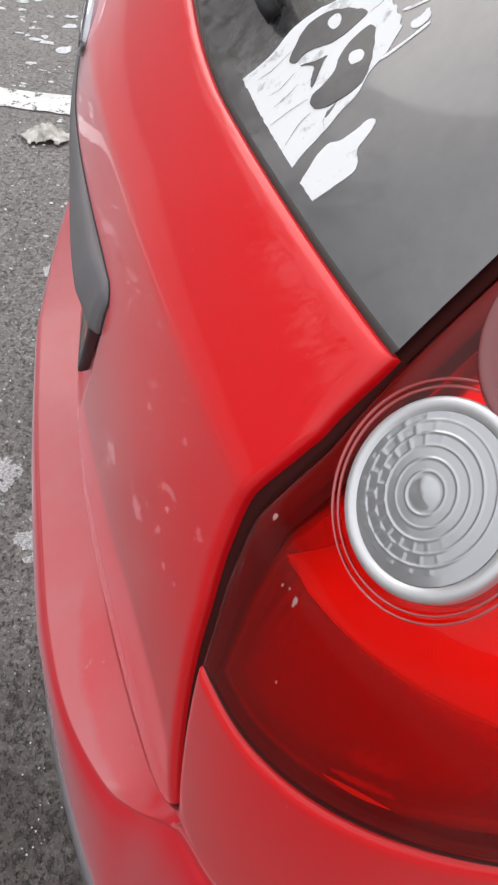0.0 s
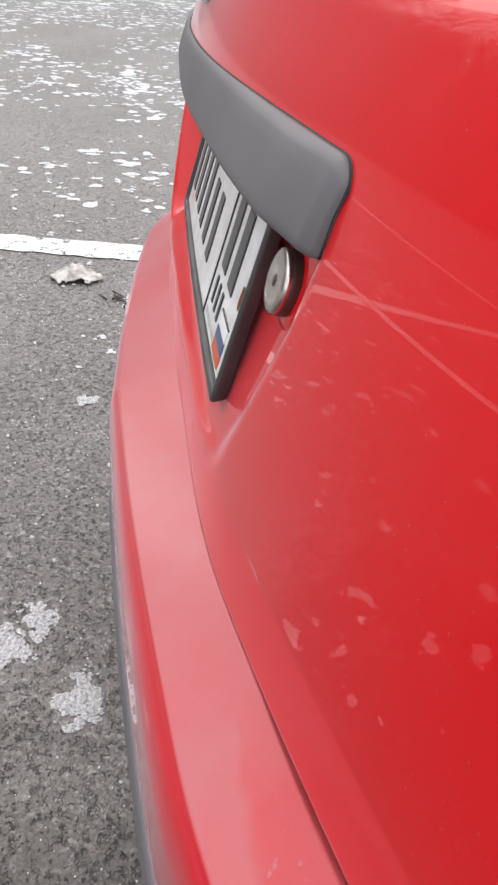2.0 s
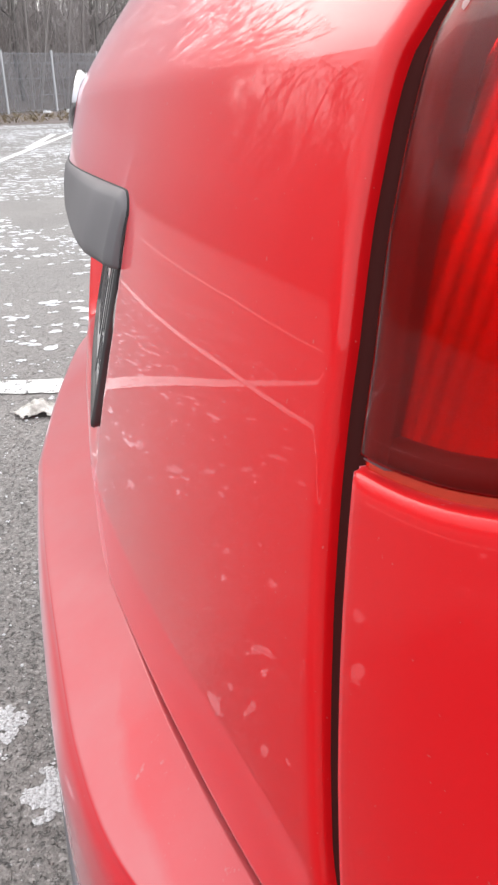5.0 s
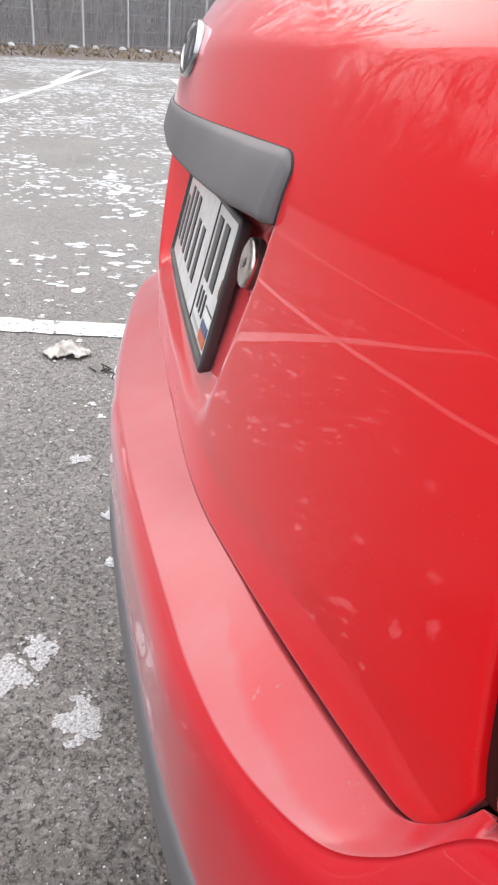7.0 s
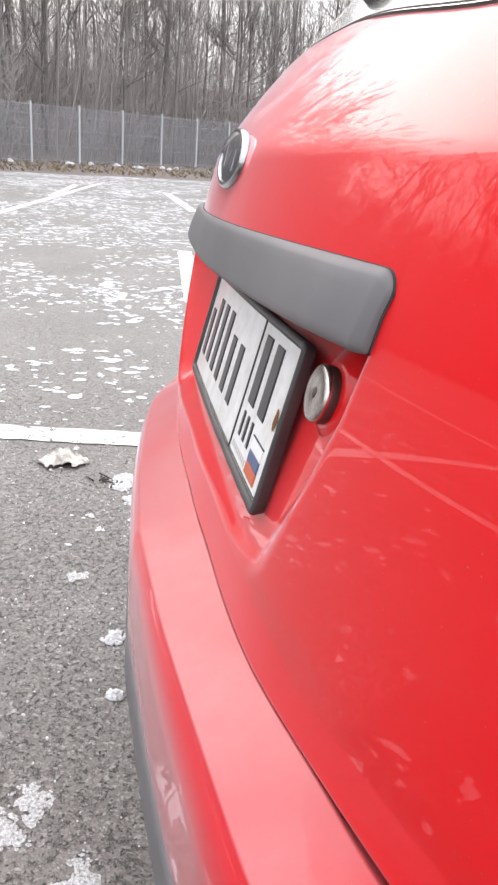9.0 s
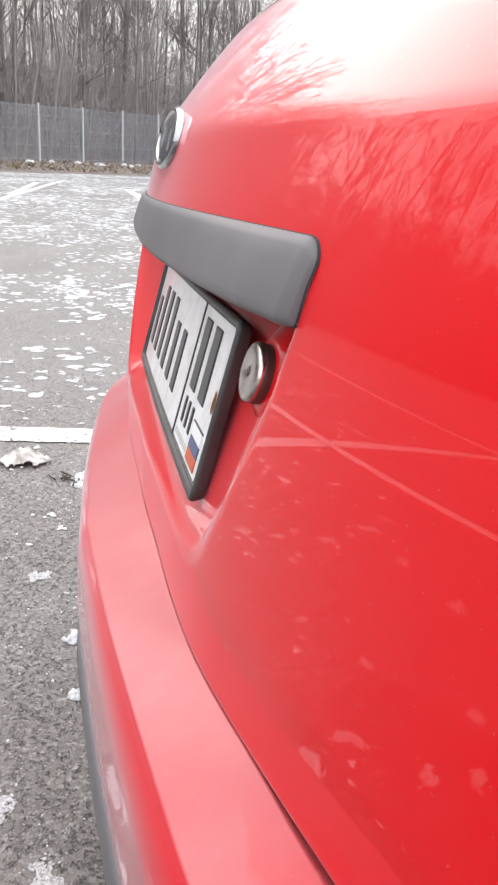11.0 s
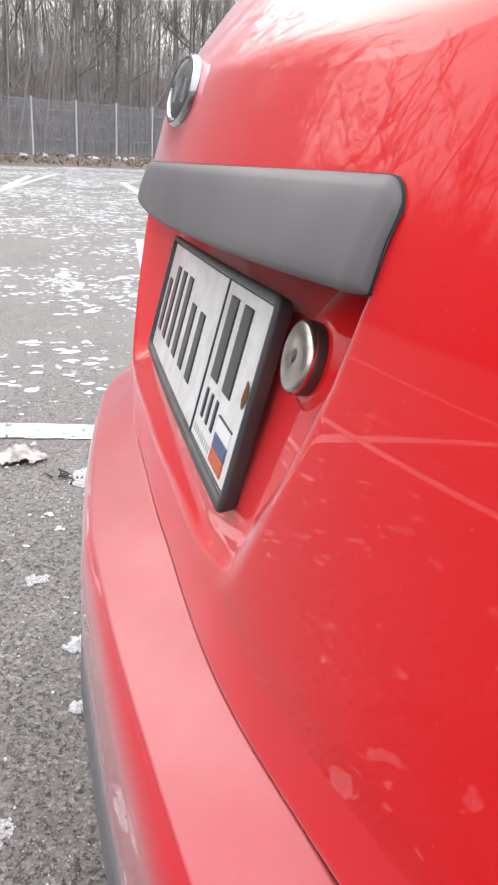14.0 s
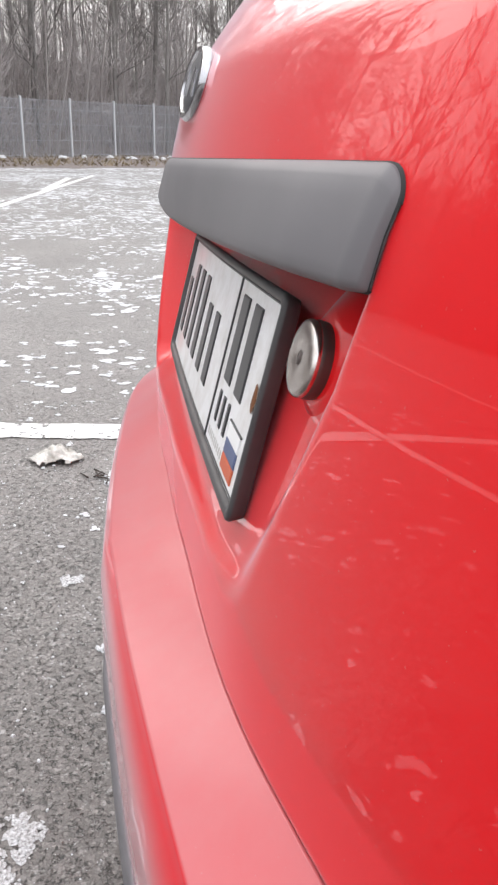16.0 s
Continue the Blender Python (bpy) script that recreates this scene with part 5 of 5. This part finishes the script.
# ---- fence at the edge of the car park ----
def build_fence():
    step = Vector((-1.5, 1.65, 0))
    origin = Vector((-30.4, -2.5, 0.0))
    length = step.length
    turn = math.atan2(step.y, step.x)

    def box(bm, p, q, r):
        d = Vector(q) - Vector(p)
        m = look((Vector(p) + Vector(q)) / 2, Vector(q) if abs(d.z) < 0.9 * d.length else Vector(q) + Vector((0.0001, 0, 0)))
        bmesh.ops.create_cube(bm, size=1, matrix=m @ Matrix.Diagonal((r, r, d.length, 1)))
    # one bay: a post and a welded panel with four folded rails
    bay = tagged(new("fence_bay"), "galvanised welded mesh fence panel with a square post", "fence", "fence bays")
    bm = bmesh.new()
    bmesh.ops.create_cube(bm, size=1, matrix=Matrix.Translation((0, 0, 1.03)) @ Matrix.Diagonal((0.075, 0.075, 2.06, 1)))
    bmesh.ops.bevel(bm, geom=bm.edges[:], offset=0.006, segments=1, affect="EDGES")
    part("post", bm, GALVANISED, bay, "pale square post", smooth=False)
    bm = bmesh.new()
    for i in range(1, 44):
        x = i * length / 44
        bmesh.ops.create_cube(bm, size=1, matrix=Matrix.Translation((x, 0, 1.0)) @ Matrix.Diagonal((0.009, 0.009, 1.96, 1)))
    tagged(part("wire_panel", bm, WIRE, bay, "thin upright wires", smooth=False), "thin upright wires", kind="stuff")
    for z in (0.10, 0.60, 1.15, 1.65, 1.95):
        bm = bmesh.new()
        bmesh.ops.create_cube(bm, size=1, matrix=Matrix.Translation((length / 2, -0.02, z)) @ Matrix.Diagonal((length, 0.02, 0.016, 1)))
        part("rail", bm, WIRE, bay, smooth=False)
    first = True
    for i in range(-4, 16):
        m = Matrix.Translation(origin + step * i) @ Matrix.Rotation(turn, 4, "Z")
        if first:
            bay.matrix_basis = m
            first = False
        else:
            copy_thing(bay, m)


# ---- bare trees ----
def tube(verts, faces, pts, radii, sides):
    i0 = len(verts)
    for k, (p, r) in enumerate(zip(pts, radii)):
        d = (pts[min(k + 1, len(pts) - 1)] - pts[max(k - 1, 0)]).normalized()
        x = d.orthogonal().normalized()
        y = d.cross(x)
        for j in range(sides):
            a = math.tau * j / sides
            verts.append(p + (x * math.cos(a) + y * math.sin(a)) * r)
    for k in range(len(pts) - 1):
        for j in range(sides):
            faces.append((i0 + k * sides + j, i0 + k * sides + (j + 1) % sides, i0 + (k + 1) * sides + (j + 1) % sides, i0 + (k + 1) * sides + j))


def limb(rnd, p, d, length, r0, r1, n, wander, lift):
    pts, radii = [p.copy()], [r0]
    for i in range(n):
        d = (d + Vector((rnd.uniform(-1, 1), rnd.uniform(-1, 1), rnd.uniform(-1, 1))) * wander + Vector((0, 0, lift))).normalized()
        p = p + d * (length / n)
        pts.append(p.copy())
        radii.append(r0 + (r1 - r0) * (i + 1) / n)
    return pts, radii


def build_tree(seed, height, girth, bark, spread):
    rnd = random.Random(seed)
    tv, tf, cv, cf = [], [], [], []
    pts, radii = limb(rnd, Vector((0, 0, -0.2)), Vector((rnd.uniform(-0.06, 0.06), rnd.uniform(-0.06, 0.06), 1)), height, girth, 0.02, 10, 0.05, 0.04)
    tube(tv, tf, pts, radii, 7)
    for k in range(26):
        f = rnd.uniform(0.16, 0.97)
        i = min(int(f * 10), 9)
        p = pts[i].lerp(pts[i + 1], f * 10 - i)
        a = rnd.uniform(0, math.tau)
        d = Vector((math.cos(a), math.sin(a), rnd.uniform(0.4, 1.3))).normalized()
        ln = height * spread * (1.05 - 0.75 * f) * rnd.uniform(0.6, 1.2)
        r = max(0.012, girth * (1 - f) * 0.42)
        bp, br = limb(rnd, p, d, ln, r, 0.008, 5, 0.16, 0.10)
        tube(cv, cf, bp, br, 4)
        for q in range(6):
            g = rnd.uniform(0.25, 1.0)
            j = min(int(g * 5), 4)
            p2 = bp[j].lerp(bp[j + 1], g * 5 - j)
            d2 = ((bp[j + 1] - bp[j]).normalized() + Vector((rnd.uniform(-1, 1), rnd.uniform(-1, 1), rnd.uniform(-0.3, 1))) * 0.9).normalized()
            l2 = ln * rnd.uniform(0.25, 0.5)
            sp, sr = limb(rnd, p2, d2, l2, 0.013, 0.005, 3, 0.2, 0.08)
            tube(cv, cf, sp, sr, 3)
            for w in range(4):
                h = rnd.uniform(0.3, 1.0)
                j2 = min(int(h * 3), 2)
                p3 = sp[j2].lerp(sp[j2 + 1], h * 3 - j2)
                d3 = ((sp[j2 + 1] - sp[j2]).normalized() + Vector((rnd.uniform(-1, 1), rnd.uniform(-1, 1), rnd.uniform(-0.2, 1))) * 0.8).normalized()
                wp, wr = limb(rnd, p3, d3, l2 * rnd.uniform(0.35, 0.7), 0.007, 0.004, 2, 0.2, 0.05)
                tube(cv, cf, wp, wr, 3)
    tree = tagged(new("bare_tree"), "tall leafless tree with grey bark at the wood's edge" if bark is BARK else "leafless birch with a pale slender trunk", "tree", "woodland trees")
    mesh_object("trunk", tv, tf, bark, tree, "pale trunk" if bark is BIRCH else "")
    mesh_object("crown", cv, cf, BARK, tree, "bare branches and twigs")
    return tree


def before_fence(x, y):
    """Whether the place lies between the fence and the car park."""
    return y > -9.5 and (x + 30.4) * -0.74 + (y + 2.5) * -0.673 < 0.6


def thicket(rnd, stems, boughs, twigs):
    """Stems (rows of x, y, z, height, girth) with boughs and twigs, as vertices and triangles."""
    st = np.array(stems)
    n = len(st)
    up = np.c_[rnd.uniform(-0.13, 0.13, (n, 2)), np.ones(n)]
    t = np.linspace(0, 1, 4)
    line = st[:, None, :3] + up[:, None, :] * (st[:, 3:4] * t)[:, :, None]
    line[:, 1:, :2] += rnd.normal(0, 0.022, (n, 3, 2)) * st[:, 3, None, None]
    girth = st[:, 4:5] * (1 - 0.8 * t) + 0.004
    ring = np.array([(math.cos(a), math.sin(a), 0) for a in (0.3, 2.4, 4.5)])
    verts = [(line[:, :, None, :] + girth[:, :, None, None] * ring).reshape(-1, 3)]
    base = (np.arange(n) * 12)[:, None, None]
    cell = np.array([((k * 3 + j, k * 3 + (j + 1) % 3, k * 3 + 3 + j), (k * 3 + (j + 1) % 3, k * 3 + 3 + (j + 1) % 3, k * 3 + 3 + j)) for k in range(3) for j in range(3)]).reshape(-1, 3)
    tris = [(base + cell).reshape(-1, 3)]
    count = n * 12

    def spikes(foot, way, length, r):
        nonlocal count
        m = len(foot)
        side = np.cross(way, rnd.normal(0, 1, (m, 3)))
        side /= np.linalg.norm(side, axis=1)[:, None] + 1e-9
        other = np.cross(way, side)
        corners = [foot + r[:, None] * (side * c + other * q) for c, q in ((1, 0), (-0.5, 0.87), (-0.5, -0.87))]
        tip = foot + way * length[:, None]
        verts.append(np.stack(corners + [tip], 1).reshape(-1, 3))
        tris.append((count + (np.arange(m) * 4)[:, None, None] + np.array(((0, 1, 3), (1, 2, 3), (2, 0, 3)))).reshape(-1, 3))
        count += 4 * m

    def unit(v):
        return v / np.linalg.norm(v, axis=1)[:, None]
    who = np.repeat(np.arange(n), boughs)
    f = rnd.uniform(0.12, 0.98, len(who)) * 3
    i = np.minimum(f.astype(int), 2)
    foot = line[who, i] + (line[who, i + 1] - line[who, i]) * (f - i)[:, None]
    a = rnd.uniform(0, math.tau, len(who))
    way = unit(np.c_[np.cos(a), np.sin(a), rnd.uniform(0.3, 1.7, len(who))])
    length = st[who, 3] * rnd.uniform(0.10, 0.28, len(who))
    spikes(foot, way, length, np.full(len(who), 0.013))
    kid = np.repeat(np.arange(len(who)), twigs)
    foot2 = foot[kid] + way[kid] * (length[kid] * rnd.uniform(0.2, 0.95, len(kid)))[:, None]
    way2 = unit(way[kid] + rnd.normal(0, 0.55, (len(kid), 3)) + np.array((0, 0, 0.25)))
    spikes(foot2, way2, length[kid] * rnd.uniform(0.3, 0.65, len(kid)), np.full(len(kid), 0.0085))
    return np.concatenate(verts), np.concatenate(tris)


def build_thicket(name, verts, tris, mat, label):
    me = bpy.data.meshes.new(name)
    me.vertices.add(len(verts))
    me.vertices.foreach_set("co", verts.ravel())
    me.loops.add(tris.size)
    me.loops.foreach_set("vertex_index", tris.ravel().astype(np.int32))
    me.polygons.add(len(tris))
    me.polygons.foreach_set("loop_start", np.arange(0, tris.size, 3, dtype=np.int32))
    me.materials.append(mat)
    me.update(calc_edges=True)
    return tagged(new(name, me), label, "woods", kind="stuff")


def build_woods():
    kinds = [build_tree(11, 16, 0.11, BARK, 0.22), build_tree(12, 14, 0.085, BARK, 0.24), build_tree(13, 17, 0.09, BIRCH, 0.16), build_tree(14, 13, 0.07, BARK, 0.28), build_tree(15, 18, 0.13, BARK, 0.2), build_tree(16, 15, 0.08, BARK, 0.26)]
    slim = [build_tree(17, 12, 0.055, BARK, 0.33), build_tree(18, 13, 0.06, BARK, 0.30), build_tree(19, 10.5, 0.05, BARK, 0.36)]
    rnd = random.Random(5)
    places = []
    # behind the car: one open row along the edge of the car park, sky between the trees
    for k in range(26):
        a = radians(31 + 2.5 * k + rnd.uniform(-0.8, 0.8))
        r = 10.0
        want = rnd.uniform(3.0, 6.0)
        while outside(-r * math.cos(a), -r * math.sin(a)) < want:
            r += 0.1
        places.append((-r * math.cos(a), -r * math.sin(a)))
    # beyond the fence: close woodland
    while len(places) < 116:
        x, y = rnd.uniform(-62, -20), rnd.uniform(-28, 30)
        d = outside(x, y)
        if before_fence(x, y) or not 3.0 + 5 * smoothstep(-12, -6, y) < d < 30 or rnd.random() > 1.15 - d / 34 or bearing(x, y) > 30:
            continue
        if all((x - a) ** 2 + (y - b) ** 2 > 2.2 for a, b in places):
            places.append((x, y))
    for i, (x, y) in enumerate(places):
        k = slim[i % 3] if i < 26 else kinds[i % 6] if i < 32 else kinds[(i * 7 + i // 6) % 6]
        m = Matrix.Translation((x, y, ground_at(x, y) - 0.05)) @ Matrix.Rotation(rnd.uniform(0, 6.28), 4, "Z")
        if i < 3 or 26 <= i < 32:
            k.matrix_basis = m
        else:
            copy_thing(k, m)
    # the depth of the woods: brush on the bank, and slender stems behind the fence
    brush, tall = [], []
    while len(brush) < 6800:
        x, y = rnd.uniform(-75, 25), rnd.uniform(-60, 36)
        d = outside(x, y)
        if before_fence(x, y) or not 3.0 + 6 * smoothstep(-8, 0, y) < d < 38 or rnd.random() > 1.1 - d / 40 or not -40 < bearing(x, y) < 100:
            continue
        brush.append((x, y, ground_at(x, y) - 0.1, rnd.uniform(1.6, 4.6) + (0.6 if bearing(x, y) > 18 else 0.0), 0.014))
    while len(tall) < 520:
        x, y = rnd.uniform(-80, -20), rnd.uniform(-36, 40)
        d = outside(x, y)
        if before_fence(x, y) or not 4.0 + 5 * smoothstep(-12, -6, y) < d < 46 or bearing(x, y) > 30:
            continue
        tall.append((x, y, ground_at(x, y) - 0.1, rnd.uniform(8, 15), rnd.uniform(0.03, 0.07)))
    r = np.random.RandomState(8)
    build_thicket("undergrowth", *thicket(r, brush, 9, 4), BRUSH, "dense leafless brush on the wooded bank")
    build_thicket("far_woods", *thicket(r, tall, 20, 4), BRUSH, "close slender bare stems behind the fence")


def build_verge_grass():
    """Tufts of dry grass along the foot of the fence."""
    verts, faces = [], []
    rnd = random.Random(3)
    for _ in range(9000):
        while True:
            x, y = rnd.uniform(-42, 12), rnd.uniform(-36, 16)
            d = outside(x, y)
            if 0.4 < d < 11 and rnd.random() < 1.1 - d / 11:
                break
        z = ground_at(x, y)
        h, w, a = rnd.uniform(0.04, 0.15), rnd.uniform(0.015, 0.04), rnd.uniform(0, math.tau)
        lx, ly = rnd.uniform(-0.2, 0.2), rnd.uniform(-0.2, 0.2)
        i = len(verts)
        verts += [(x - w * math.cos(a), y - w * math.sin(a), z), (x + w * math.cos(a), y + w * math.sin(a), z), (x + lx, y + ly, z + h)]
        faces.append((i, i + 1, i + 2))
    tagged(mesh_object("verge_grass", verts, faces, STRAW, smooth=False), "tufts of dry yellow grass at the foot of the fence", "grass", kind="stuff")


build_fence()
build_woods()
build_verge_grass()
